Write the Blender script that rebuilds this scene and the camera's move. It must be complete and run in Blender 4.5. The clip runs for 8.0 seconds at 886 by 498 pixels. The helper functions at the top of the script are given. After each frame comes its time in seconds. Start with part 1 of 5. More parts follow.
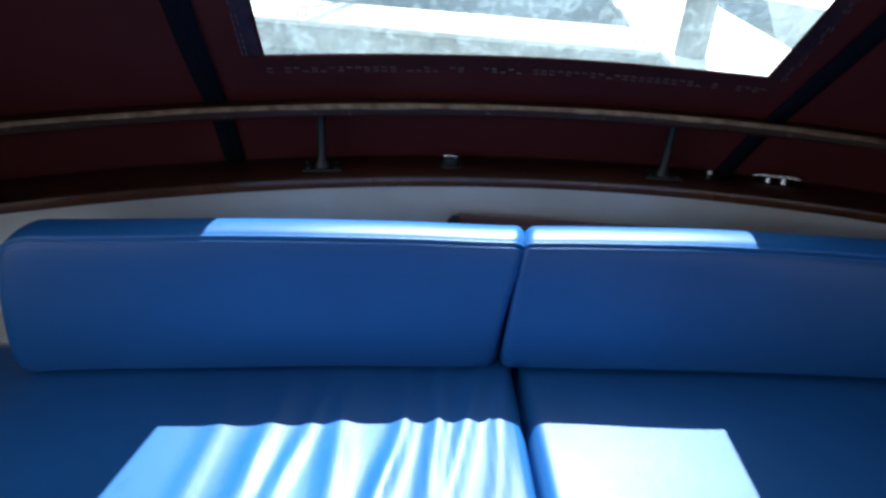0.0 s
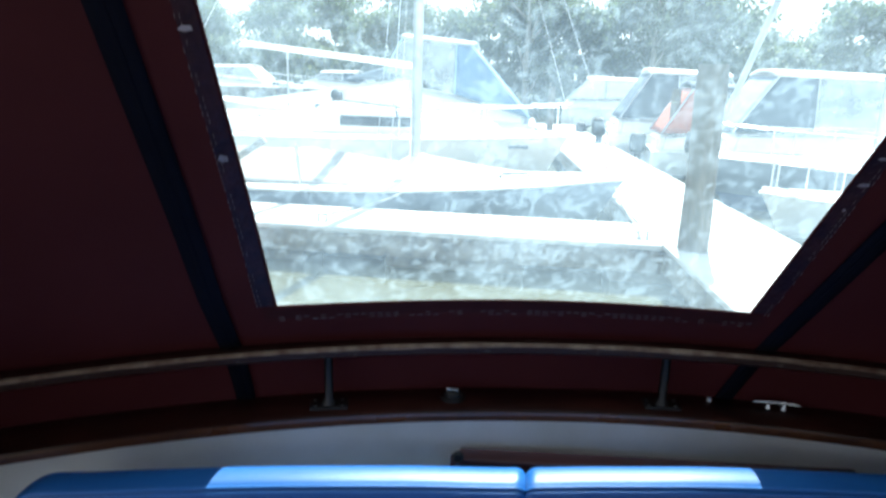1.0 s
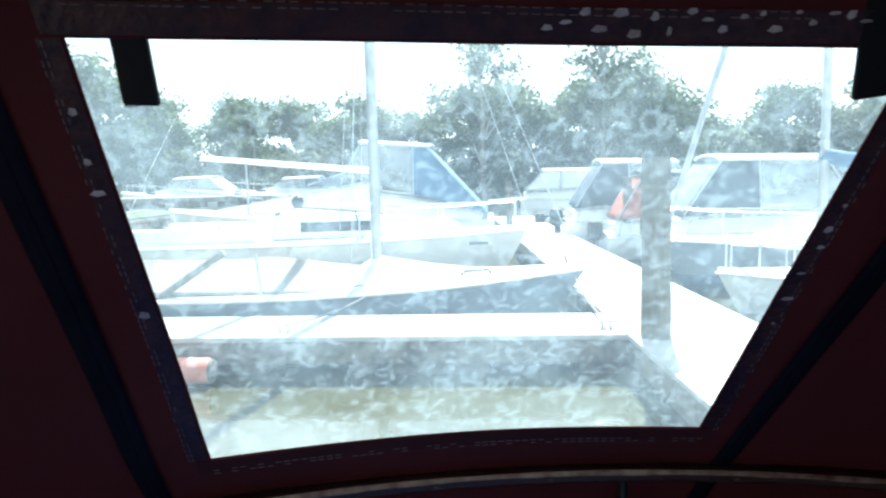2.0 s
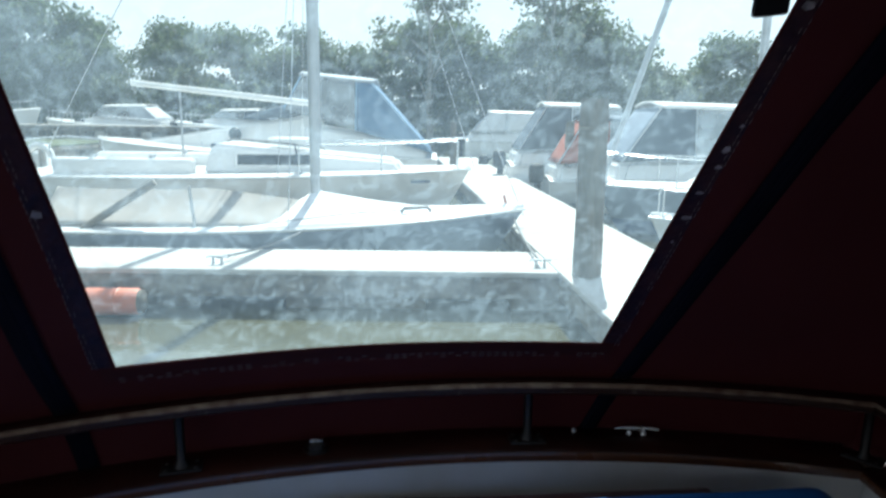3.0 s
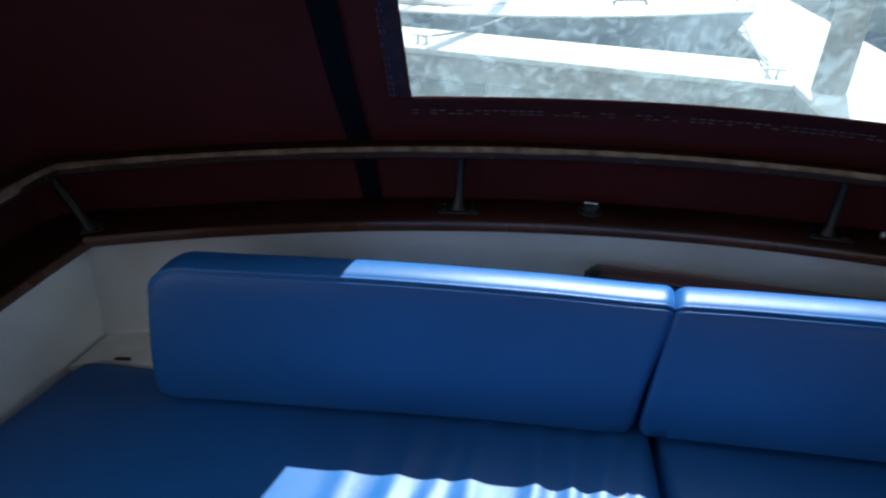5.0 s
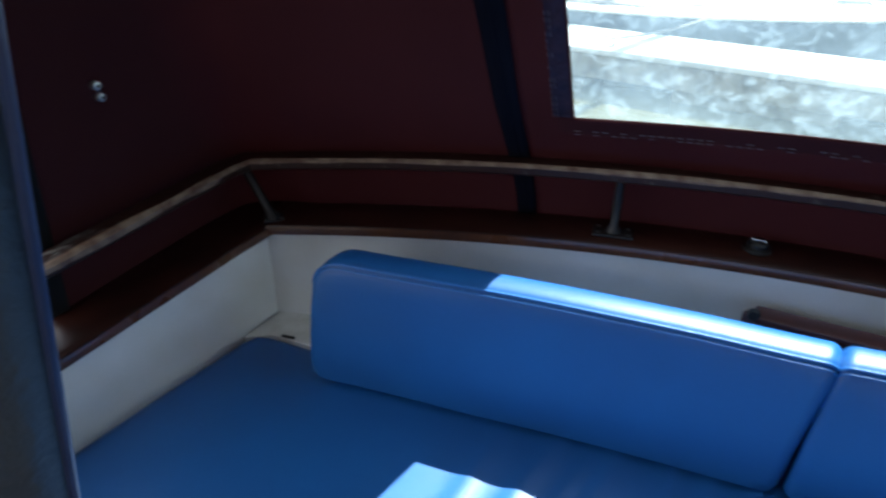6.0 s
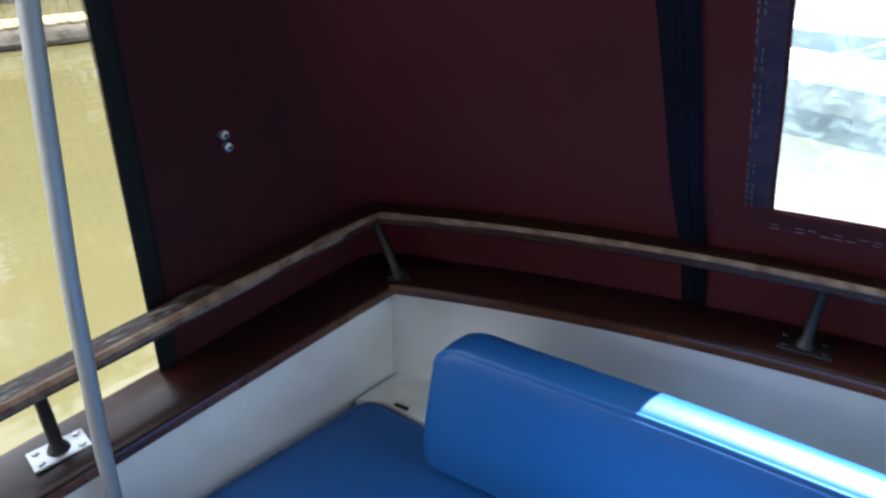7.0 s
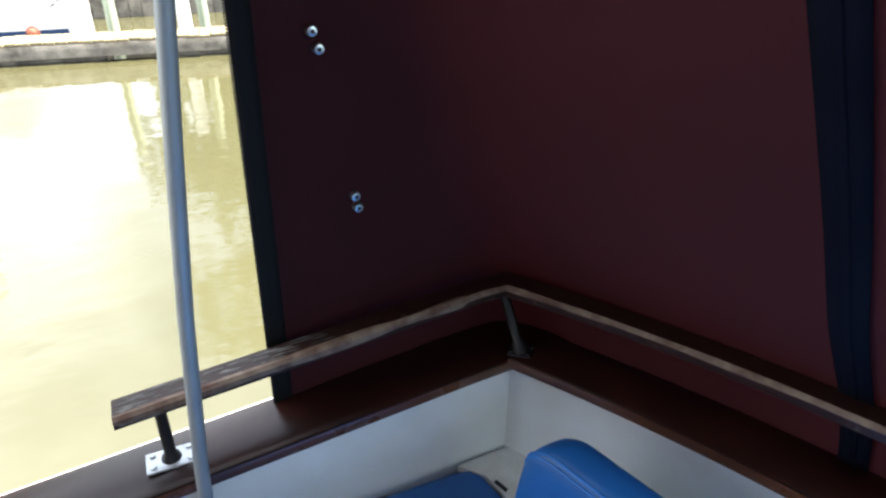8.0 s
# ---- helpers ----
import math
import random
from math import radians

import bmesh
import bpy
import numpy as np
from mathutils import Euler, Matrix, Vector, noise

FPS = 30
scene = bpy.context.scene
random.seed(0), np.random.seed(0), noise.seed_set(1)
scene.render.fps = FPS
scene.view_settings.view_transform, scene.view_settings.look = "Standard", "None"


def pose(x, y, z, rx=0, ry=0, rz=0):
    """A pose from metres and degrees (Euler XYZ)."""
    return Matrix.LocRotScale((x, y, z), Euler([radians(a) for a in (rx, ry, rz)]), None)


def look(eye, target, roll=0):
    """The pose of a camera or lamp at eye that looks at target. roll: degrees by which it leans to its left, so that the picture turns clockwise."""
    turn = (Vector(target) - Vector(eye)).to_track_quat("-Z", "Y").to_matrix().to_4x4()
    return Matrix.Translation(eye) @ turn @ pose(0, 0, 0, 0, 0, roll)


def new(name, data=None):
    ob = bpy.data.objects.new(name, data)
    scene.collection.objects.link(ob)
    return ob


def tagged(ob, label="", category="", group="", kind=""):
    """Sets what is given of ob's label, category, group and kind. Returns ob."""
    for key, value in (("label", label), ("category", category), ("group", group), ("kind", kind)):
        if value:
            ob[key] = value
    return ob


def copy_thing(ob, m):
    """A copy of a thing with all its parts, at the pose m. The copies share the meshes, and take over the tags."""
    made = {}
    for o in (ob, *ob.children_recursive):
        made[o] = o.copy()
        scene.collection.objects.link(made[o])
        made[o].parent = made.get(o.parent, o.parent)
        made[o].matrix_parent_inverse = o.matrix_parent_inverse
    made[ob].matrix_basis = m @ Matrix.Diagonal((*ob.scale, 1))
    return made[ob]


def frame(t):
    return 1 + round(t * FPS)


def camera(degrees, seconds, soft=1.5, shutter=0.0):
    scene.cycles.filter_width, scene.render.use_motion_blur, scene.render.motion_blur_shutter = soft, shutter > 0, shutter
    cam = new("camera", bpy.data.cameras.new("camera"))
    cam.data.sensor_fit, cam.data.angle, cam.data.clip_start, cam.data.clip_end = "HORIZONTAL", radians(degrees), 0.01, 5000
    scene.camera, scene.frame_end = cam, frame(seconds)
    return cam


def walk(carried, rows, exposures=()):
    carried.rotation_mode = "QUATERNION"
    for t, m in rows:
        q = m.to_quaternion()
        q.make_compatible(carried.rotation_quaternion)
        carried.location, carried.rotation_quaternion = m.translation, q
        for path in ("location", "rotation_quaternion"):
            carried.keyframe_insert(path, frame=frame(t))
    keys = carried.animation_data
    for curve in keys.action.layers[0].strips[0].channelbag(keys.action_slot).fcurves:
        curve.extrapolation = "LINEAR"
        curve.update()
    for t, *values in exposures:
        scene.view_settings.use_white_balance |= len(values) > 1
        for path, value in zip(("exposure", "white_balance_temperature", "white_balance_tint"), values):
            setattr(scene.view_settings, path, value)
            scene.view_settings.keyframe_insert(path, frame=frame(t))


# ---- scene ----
cam = camera(67.0, 8.0, soft=2.3, shutter=0.3)
PATH = [
    (0, (0.14, 0.109, 1.886), (0.019, 1.837, 0.887), 4.0),
    (0.5, (0.146, 0.069, 1.95), (-0.087, 1.894, 1.167), 3.6),
    (1, (0.174, 0.096, 2.027), (-0.047, 2.02, 1.525), 1.8),
    (1.5, (0.19, 0.128, 2.088), (-0.02, 2.098, 1.81), 0.3),
    (1.7, (0.206, 0.132, 2.106), (0.014, 2.11, 1.881), -0.7),
    (2.8, (0.315, 0.129, 2.072), (0.349, 2.103, 1.752), -0.2),
    (3, (0.306, 0.124, 2.048), (0.338, 2.083, 1.649), 0.8),
    (3.5, (0.261, 0.114, 1.964), (0.154, 1.999, 1.302), 2.3),
    (4, (0.241, 0.095, 1.915), (0.057, 1.905, 1.084), 1.5),
    (5.3, (0.01, 0.176, 1.9), (-0.468, 1.839, 0.897), 2.2),
    (5.5, (0.005, 0.176, 1.913), (-0.518, 1.807, 0.879), 1.4),
    (6, (0.082, 0.176, 1.95), (-0.788, 1.688, 0.972), 0.9),
    (6.3, (0.062, 0.228, 1.943), (-0.976, 1.615, 0.945), 0.9),
    (6.5, (-0.023, 0.266, 1.959), (-1.048, 1.65, 0.943), 2.8),
    (7, (-0.083, 0.363, 1.996), (-1.251, 1.649, 1.007), 0.6),
    (7.5, (-0.07, 0.483, 2.045), (-1.502, 1.491, 1.08), -0.4),
    (8, (-0.067, 0.549, 2.079), (-1.621, 1.364, 1.119), 0.3),
]
walk(cam, [(t, look(eye, target, roll)) for t, eye, target, roll in PATH],
     [(0.0, 1.75), (1.7, 1.65), (2.8, 0.9), (3.6, 0.58), (4.2, 0.8), (5.3, 1.4), (6.5, 2.35), (7.0, 2.65), (8.0, 2.75)])

# ---- light ----
SUN_TO = Vector((0.115, 0.645, 1.0)).normalized()
world = bpy.data.worlds.new("sky")
scene.world = world
world.use_nodes = True
wn = world.node_tree
sky = wn.nodes.new("ShaderNodeTexSky")
sky.sky_type, sky.sun_disc = "NISHITA", False
sky.sun_elevation = math.asin(SUN_TO.z)
sky.sun_rotation = math.atan2(SUN_TO.x, SUN_TO.y)
# thin bright summer cloud over the blue
wco, cloud, veil = wn.nodes.new("ShaderNodeTexCoord"), wn.nodes.new("ShaderNodeTexNoise"), wn.nodes.new("ShaderNodeMapRange")
cloud.inputs["Scale"].default_value, cloud.inputs["Detail"].default_value = 2.3, 6
wn.links.new(wco.outputs["Generated"], cloud.inputs[0])
veil.inputs[1].default_value, veil.inputs[2].default_value = 0.42, 0.62
veil.inputs[3].default_value, veil.inputs[4].default_value = 0.15, 0.85
wn.links.new(cloud.outputs[0], veil.inputs[0])
wmix = wn.nodes.new("ShaderNodeMix")
wmix.data_type = "RGBA"
wmix.inputs[7].default_value = (10.2, 10.8, 11.4, 1)
wsep, low, both = wn.nodes.new("ShaderNodeSeparateXYZ"), wn.nodes.new("ShaderNodeMapRange"), wn.nodes.new("ShaderNodeMath")
wn.links.new(wco.outputs["Generated"], wsep.inputs[0])
low.inputs[1].default_value, low.inputs[2].default_value = 0.15, 0.6
low.inputs[3].default_value, low.inputs[4].default_value = 0.75, 0.0
wn.links.new(wsep.outputs[2], low.inputs[0])
both.operation = "MAXIMUM"
wn.links.new(veil.outputs[0], both.inputs[0])
wn.links.new(low.outputs[0], both.inputs[1])
wn.links.new(both.outputs[0], wmix.inputs[0])
wn.links.new(sky.outputs[0], wmix.inputs[6])
wn.links.new(wmix.outputs[2], wn.nodes["Background"].inputs[0])
wn.nodes["Background"].inputs[1].default_value = 0.066
sun = new("sun", bpy.data.lights.new("sun", "SUN"))
sun.data.energy, sun.data.angle, sun.data.color = 5.0, radians(0.55), (1.0, 0.96, 0.9)
sun.matrix_world = look(SUN_TO * 50, (0, 0, 0))


# ---- materials ----
def material(name, base, rough=0.5, metal=0.0, vary=0.15, scale=6.0, grain=60.0, bump=0.1, coat=0.0, second=None,
             stretch=(1, 1, 1), translucent=0.0, clear=0.0, island=0.0, spec=0.5, lo=0.35, hi=0.7):
    """A surface with broad stains, fine grain and relief; second is the stains' colour."""
    m = bpy.data.materials.new(name)
    m.use_nodes = True
    nt = m.node_tree
    node, link = nt.nodes.new, nt.links.new
    bsdf = nt.nodes["Principled BSDF"]
    co = node("ShaderNodeTexCoord")
    mp = node("ShaderNodeMapping")
    mp.inputs["Scale"].default_value = stretch
    link(co.outputs["Object"], mp.inputs[0])
    n1, n2 = node("ShaderNodeTexNoise"), node("ShaderNodeTexNoise")
    n1.inputs["Scale"].default_value, n1.inputs["Detail"].default_value = scale, 5
    n2.inputs["Scale"].default_value, n2.inputs["Detail"].default_value = grain, 3
    link(mp.outputs[0], n1.inputs[0])
    link(mp.outputs[0], n2.inputs[0])
    ramp = node("ShaderNodeMapRange")
    ramp.inputs[1].default_value, ramp.inputs[2].default_value = lo, hi
    link(n1.outputs[0], ramp.inputs[0])
    mix = node("ShaderNodeMix")
    mix.data_type = "RGBA"
    mix.inputs[6].default_value = (*base, 1)
    other = second or tuple(c * (1 - 2 * vary) for c in base)
    mix.inputs[7].default_value = (*other, 1)
    link(ramp.outputs[0], mix.inputs[0])
    hsv = node("ShaderNodeHueSaturation")
    link(mix.outputs[2], hsv.inputs["Color"])
    mr = node("ShaderNodeMapRange")
    mr.inputs[3].default_value, mr.inputs[4].default_value = 1 - vary, 1 + vary
    link(n2.outputs[0], mr.inputs[0])
    value = mr.outputs[0]
    if island:
        info = node("ShaderNodeObjectInfo") if island > 0 else node("ShaderNodeNewGeometry")
        src = info.outputs["Random"] if island > 0 else info.outputs["Random Per Island"]
        ir = node("ShaderNodeMapRange")
        ir.inputs[3].default_value, ir.inputs[4].default_value = 1 - abs(island), 1 + abs(island)
        link(src, ir.inputs[0])
        mul = node("ShaderNodeMath")
        mul.operation = "MULTIPLY"
        link(value, mul.inputs[0])
        link(ir.outputs[0], mul.inputs[1])
        value = mul.outputs[0]
    link(value, hsv.inputs["Value"])
    link(hsv.outputs[0], bsdf.inputs["Base Color"])
    rr = node("ShaderNodeMapRange")
    rr.inputs[3].default_value, rr.inputs[4].default_value = max(0.02, rough - 0.12), min(1, rough + 0.12)
    link(n1.outputs[0], rr.inputs[0])
    link(rr.outputs[0], bsdf.inputs["Roughness"])
    bsdf.inputs["Metallic"].default_value = metal
    bsdf.inputs["Specular IOR Level"].default_value = spec
    if coat:
        bsdf.inputs["Coat Weight"].default_value = coat
        bsdf.inputs["Coat Roughness"].default_value = 0.15
    bp = node("ShaderNodeBump")
    bp.inputs["Strength"].default_value, bp.inputs["Distance"].default_value = bump, 0.004
    link(n2.outputs[0], bp.inputs["Height"])
    link(bp.outputs[0], bsdf.inputs["Normal"])
    out = nt.nodes["Material Output"]
    shader = bsdf.outputs[0]
    if translucent:
        tr, ms = node("ShaderNodeBsdfTranslucent"), node("ShaderNodeMixShader")
        link(hsv.outputs[0], tr.inputs[0])
        ms.inputs[0].default_value = translucent
        link(shader, ms.inputs[1])
        link(tr.outputs[0], ms.inputs[2])
        shader = ms.outputs[0]
    if clear:
        tp, ms = node("ShaderNodeBsdfTransparent"), node("ShaderNodeMixShader")
        ms.inputs[0].default_value = clear
        link(shader, ms.inputs[1])
        link(tp.outputs[0], ms.inputs[2])
        shader = ms.outputs[0]
    link(shader, out.inputs[0])
    return m


VINYL_BLUE = material("blue_vinyl", (0.011, 0.110, 0.345), 0.42, vary=0.14, scale=3, grain=420, bump=0.12, second=(0.009, 0.088, 0.285), spec=0.5)
PIPING = material("blue_piping", (0.02, 0.16, 0.48), 0.4, vary=0.05, grain=300)
GELCOAT = material("white_gelcoat", (0.85, 0.845, 0.82), 0.35, vary=0.04, scale=4, grain=200, bump=0.06, second=(0.72, 0.69, 0.62))
GELCOAT_SOILED = material("soiled_gelcoat", (0.74, 0.72, 0.67), 0.5, vary=0.1, scale=11, grain=90, bump=0.1, second=(0.50, 0.46, 0.40))
MAHOGANY = material("varnished_mahogany", (0.034, 0.0095, 0.0065), 0.32, vary=0.25, scale=5, grain=30, bump=0.12, coat=0.12, stretch=(1.0, 1.0, 9.0), second=(0.012, 0.0042, 0.0032), spec=0.35)
RAIL_WOOD = material("weathered_varnish", (0.026, 0.009, 0.0062), 0.40, vary=0.3, scale=55, grain=120, bump=0.25, second=(0.085, 0.062, 0.05), spec=0.28, lo=0.62, hi=0.74)
# lighter than the boards: the bead's lit highlight is in its colour
BEAD = material("lit_edge_varnish", (0.115, 0.042, 0.018), 0.3, vary=0.25, scale=9, grain=40, bump=0.1, coat=0.5)
WORN_WOOD = material("worn_wood", (0.24, 0.165, 0.115), 0.65, vary=0.3, scale=26, grain=90, bump=0.35, second=(0.09, 0.035, 0.022))
BARE_GREY = material("bare_grey_wood", (0.20, 0.185, 0.17), 0.75, vary=0.3, scale=40, grain=120, bump=0.3)
# the unseen sole is brown so that it bounces warm light
WARM_SOLE = material("warm_bounce_sole", (0.40, 0.25, 0.13), 0.6, vary=0.2, scale=4, grain=50, bump=0.2, stretch=(8, 1, 1), second=(0.30, 0.18, 0.09))
CANVAS = material("maroon_canvas", (0.074, 0.0200, 0.0235), 0.85, vary=0.08, scale=2.5, grain=500, bump=0.15, translucent=0.35, second=(0.061, 0.0160, 0.0195), spec=0.2)
WEBBING = material("navy_webbing", (0.006, 0.007, 0.014), 0.85, vary=0.15, grain=380, bump=0.3, spec=0.06)
BLACK_TAPE = material("black_zip_tape", (0.010, 0.010, 0.012), 0.75, vary=0.15, grain=300, bump=0.3, spec=0.2)
STITCH = material("pale_thread", (0.13, 0.10, 0.11), 0.7, vary=0.1)
STEEL = material("stainless_steel", (0.62, 0.65, 0.68), 0.28, metal=0.9, vary=0.06, grain=120, bump=0.03)
# polished steel; the dark interior it mirrors is put into its colour
POST_STEEL = material("dark_mirror_steel", (0.045, 0.042, 0.042), 0.48, metal=0.8, vary=0.1, scale=20, grain=160, bump=0.05)
POLE = material("brushed_tube", (0.43, 0.45, 0.455), 0.5, metal=0.45, vary=0.06, scale=8, grain=160, bump=0.04)
ALUMINIUM = material("dull_aluminium", (0.50, 0.52, 0.54), 0.42, metal=0.85, vary=0.1, grain=150, bump=0.05)
DARK_VINYL = material("slate_vinyl", (0.035, 0.055, 0.075), 0.5, vary=0.12, scale=7, grain=160, bump=0.3, second=(0.055, 0.075, 0.09))
NAVY_PIPING = material("navy_piping", (0.012, 0.03, 0.10), 0.4, vary=0.05, grain=300)
RED_BOARD = material("red_brown_board", (0.075, 0.018, 0.018), 0.45, vary=0.2, scale=5, grain=50, stretch=(1, 6, 6), coat=0.2)
RUBBER = material("black_rubber", (0.015, 0.015, 0.016), 0.7, grain=200)
CONCRETE = material("pontoon_concrete", (0.50, 0.49, 0.46), 0.9, vary=0.08, scale=1.6, grain=45, bump=0.3, second=(0.38, 0.375, 0.36), lo=0.4, hi=0.75)
TARP_BEIGE = material("beige_tarp", (0.33, 0.30, 0.27), 0.8, vary=0.08, scale=2.5, grain=50, bump=0.35, second=(0.27, 0.25, 0.225))
PLANK = material("weathered_plank", (0.52, 0.49, 0.45), 0.85, vary=0.16, scale=5, grain=60, bump=0.4, stretch=(4, 1, 4), second=(0.34, 0.31, 0.27), island=0.12)
BEAM = material("dock_timber", (0.25, 0.225, 0.19), 0.9, vary=0.4, scale=6, grain=40, bump=0.7, second=(0.075, 0.068, 0.056))
PILE = material("piling_timber", (0.16, 0.14, 0.115), 0.95, vary=0.3, scale=5, grain=30, bump=0.6, stretch=(3, 3, 0.6), second=(0.08, 0.072, 0.06))
HULL_WHITE = material("white_hull", (0.80, 0.80, 0.78), 0.3, vary=0.03, scale=1.5, grain=40, bump=0.02)
HULL_GREY = material("grey_hull", (0.16, 0.20, 0.25), 0.4, vary=0.12, scale=2, grain=30, second=(0.10, 0.13, 0.17))
HULL_BEIGE = material("beige_hull", (0.64, 0.61, 0.56), 0.4, vary=0.05, scale=1.2, grain=30, second=(0.56, 0.53, 0.48))
HULL_NAVY = material("navy_hull", (0.02, 0.06, 0.17), 0.3, vary=0.06, scale=2, grain=30)
COVER_WHITE = material("white_cover", (0.78, 0.79, 0.80), 0.8, vary=0.06, scale=3, grain=60, bump=0.3)
COVER_BLUE = material("blue_cover", (0.12, 0.22, 0.34), 0.8, vary=0.1, scale=3, grain=60, bump=0.3, second=(0.08, 0.16, 0.27))
COVER_PALE = material("pale_grey_cover", (0.46, 0.50, 0.54), 0.7, vary=0.1, scale=3, grain=60, bump=0.3)
PANE_CLEAR = material("canopy_clear_pane", (0.48, 0.53, 0.56), 0.2, vary=0.2, scale=3, grain=20, clear=0.52)
COVER_SLATE = material("faded_slate_cover", (0.21, 0.26, 0.33), 0.8, vary=0.1, scale=3, grain=60, bump=0.3)
PLANK_CREAM = material("yellowed_plank", (0.24, 0.20, 0.115), 0.85, vary=0.2, scale=5, grain=60, bump=0.4, stretch=(4, 1, 4), second=(0.17, 0.14, 0.08), island=0.2)
PILE_PALE = material("bleached_piling", (0.30, 0.34, 0.26), 0.85, vary=0.15, scale=4, grain=40, bump=0.4, stretch=(3, 3, 0.6), second=(0.20, 0.23, 0.16))
COVER_OLIVE = material("olive_cover", (0.16, 0.18, 0.15), 0.85, vary=0.12, scale=3, grain=60, bump=0.3)
PANE_GREY = material("canopy_pane", (0.20, 0.24, 0.28), 0.12, vary=0.2, scale=3, grain=20)
COVER_DARK = material("slate_cover", (0.06, 0.085, 0.12), 0.8, vary=0.12, scale=3, grain=60, bump=0.3)
COVER_RED = material("faded_red_cover", (0.42, 0.12, 0.07), 0.8, vary=0.12, scale=3, grain=60, bump=0.3)
ORANGE = material("orange_fender", (0.62, 0.20, 0.12), 0.5, vary=0.08, grain=60)
TINTED = material("tinted_window", (0.02, 0.025, 0.03), 0.1, vary=0.05)
ROPE = material("grey_rope", (0.22, 0.22, 0.22), 0.9, vary=0.15, grain=200, bump=0.5)
BARK = material("bark", (0.16, 0.13, 0.10), 0.95, vary=0.3, scale=3, grain=20, bump=0.6)
BARK_PALE = material("pale_bark", (0.42, 0.40, 0.36), 0.9, vary=0.25, scale=3, grain=20, bump=0.5)
LEAF = material("leaves", (0.12, 0.155, 0.08), 0.6, vary=0.2, scale=0.35, grain=3, translucent=0.48, second=(0.085, 0.12, 0.065), island=-0.4)
LEAF_GREY = material("willow_leaves", (0.145, 0.175, 0.11), 0.6, vary=0.2, scale=0.5, grain=3, translucent=0.48, second=(0.09, 0.12, 0.06), island=-0.4)
GRASS = material("bank_grass", (0.07, 0.09, 0.03), 0.9, vary=0.3, scale=0.5, grain=6, bump=0.5)


def water_material():
    m = bpy.data.materials.new("river_water")
    m.use_nodes = True
    nt = m.node_tree
    b = nt.nodes["Principled BSDF"]
    co = nt.nodes.new("ShaderNodeTexCoord")
    big, mp, rip, rip2 = (nt.nodes.new(k) for k in ("ShaderNodeTexNoise", "ShaderNodeMapping", "ShaderNodeTexNoise", "ShaderNodeTexNoise"))
    nt.links.new(co.outputs["Object"], big.inputs[0])
    big.inputs["Scale"].default_value = 0.35
    mix = nt.nodes.new("ShaderNodeMix")
    mix.data_type = "RGBA"
    mix.inputs[6].default_value = (0.080, 0.073, 0.034, 1)
    mix.inputs[7].default_value = (0.056, 0.054, 0.028, 1)
    nt.links.new(big.outputs[0], mix.inputs[0])
    nt.links.new(mix.outputs[2], b.inputs["Base Color"])
    b.inputs["Roughness"].default_value = 0.06
    b.inputs["IOR"].default_value = 1.7
    mp.inputs["Rotation"].default_value = (0, 0, 0.3)
    mp.inputs["Scale"].default_value = (1.0, 0.45, 1.0)
    nt.links.new(co.outputs["Object"], mp.inputs[0])
    for n, s in ((rip, 3.2), (rip2, 0.9)):
        n.inputs["Scale"].default_value, n.inputs["Detail"].default_value = s, 3
        nt.links.new(mp.outputs[0], n.inputs[0])
    add = nt.nodes.new("ShaderNodeMath")
    add.operation = "MULTIPLY_ADD"
    add.inputs[1].default_value = 2.5
    nt.links.new(rip2.outputs[0], add.inputs[0])
    nt.links.new(rip.outputs[0], add.inputs[2])
    bp = nt.nodes.new("ShaderNodeBump")
    bp.inputs["Strength"].default_value, bp.inputs["Distance"].default_value = 0.15, 0.04
    nt.links.new(add.outputs[0], bp.inputs["Height"])
    nt.links.new(bp.outputs[0], b.inputs["Normal"])
    return m


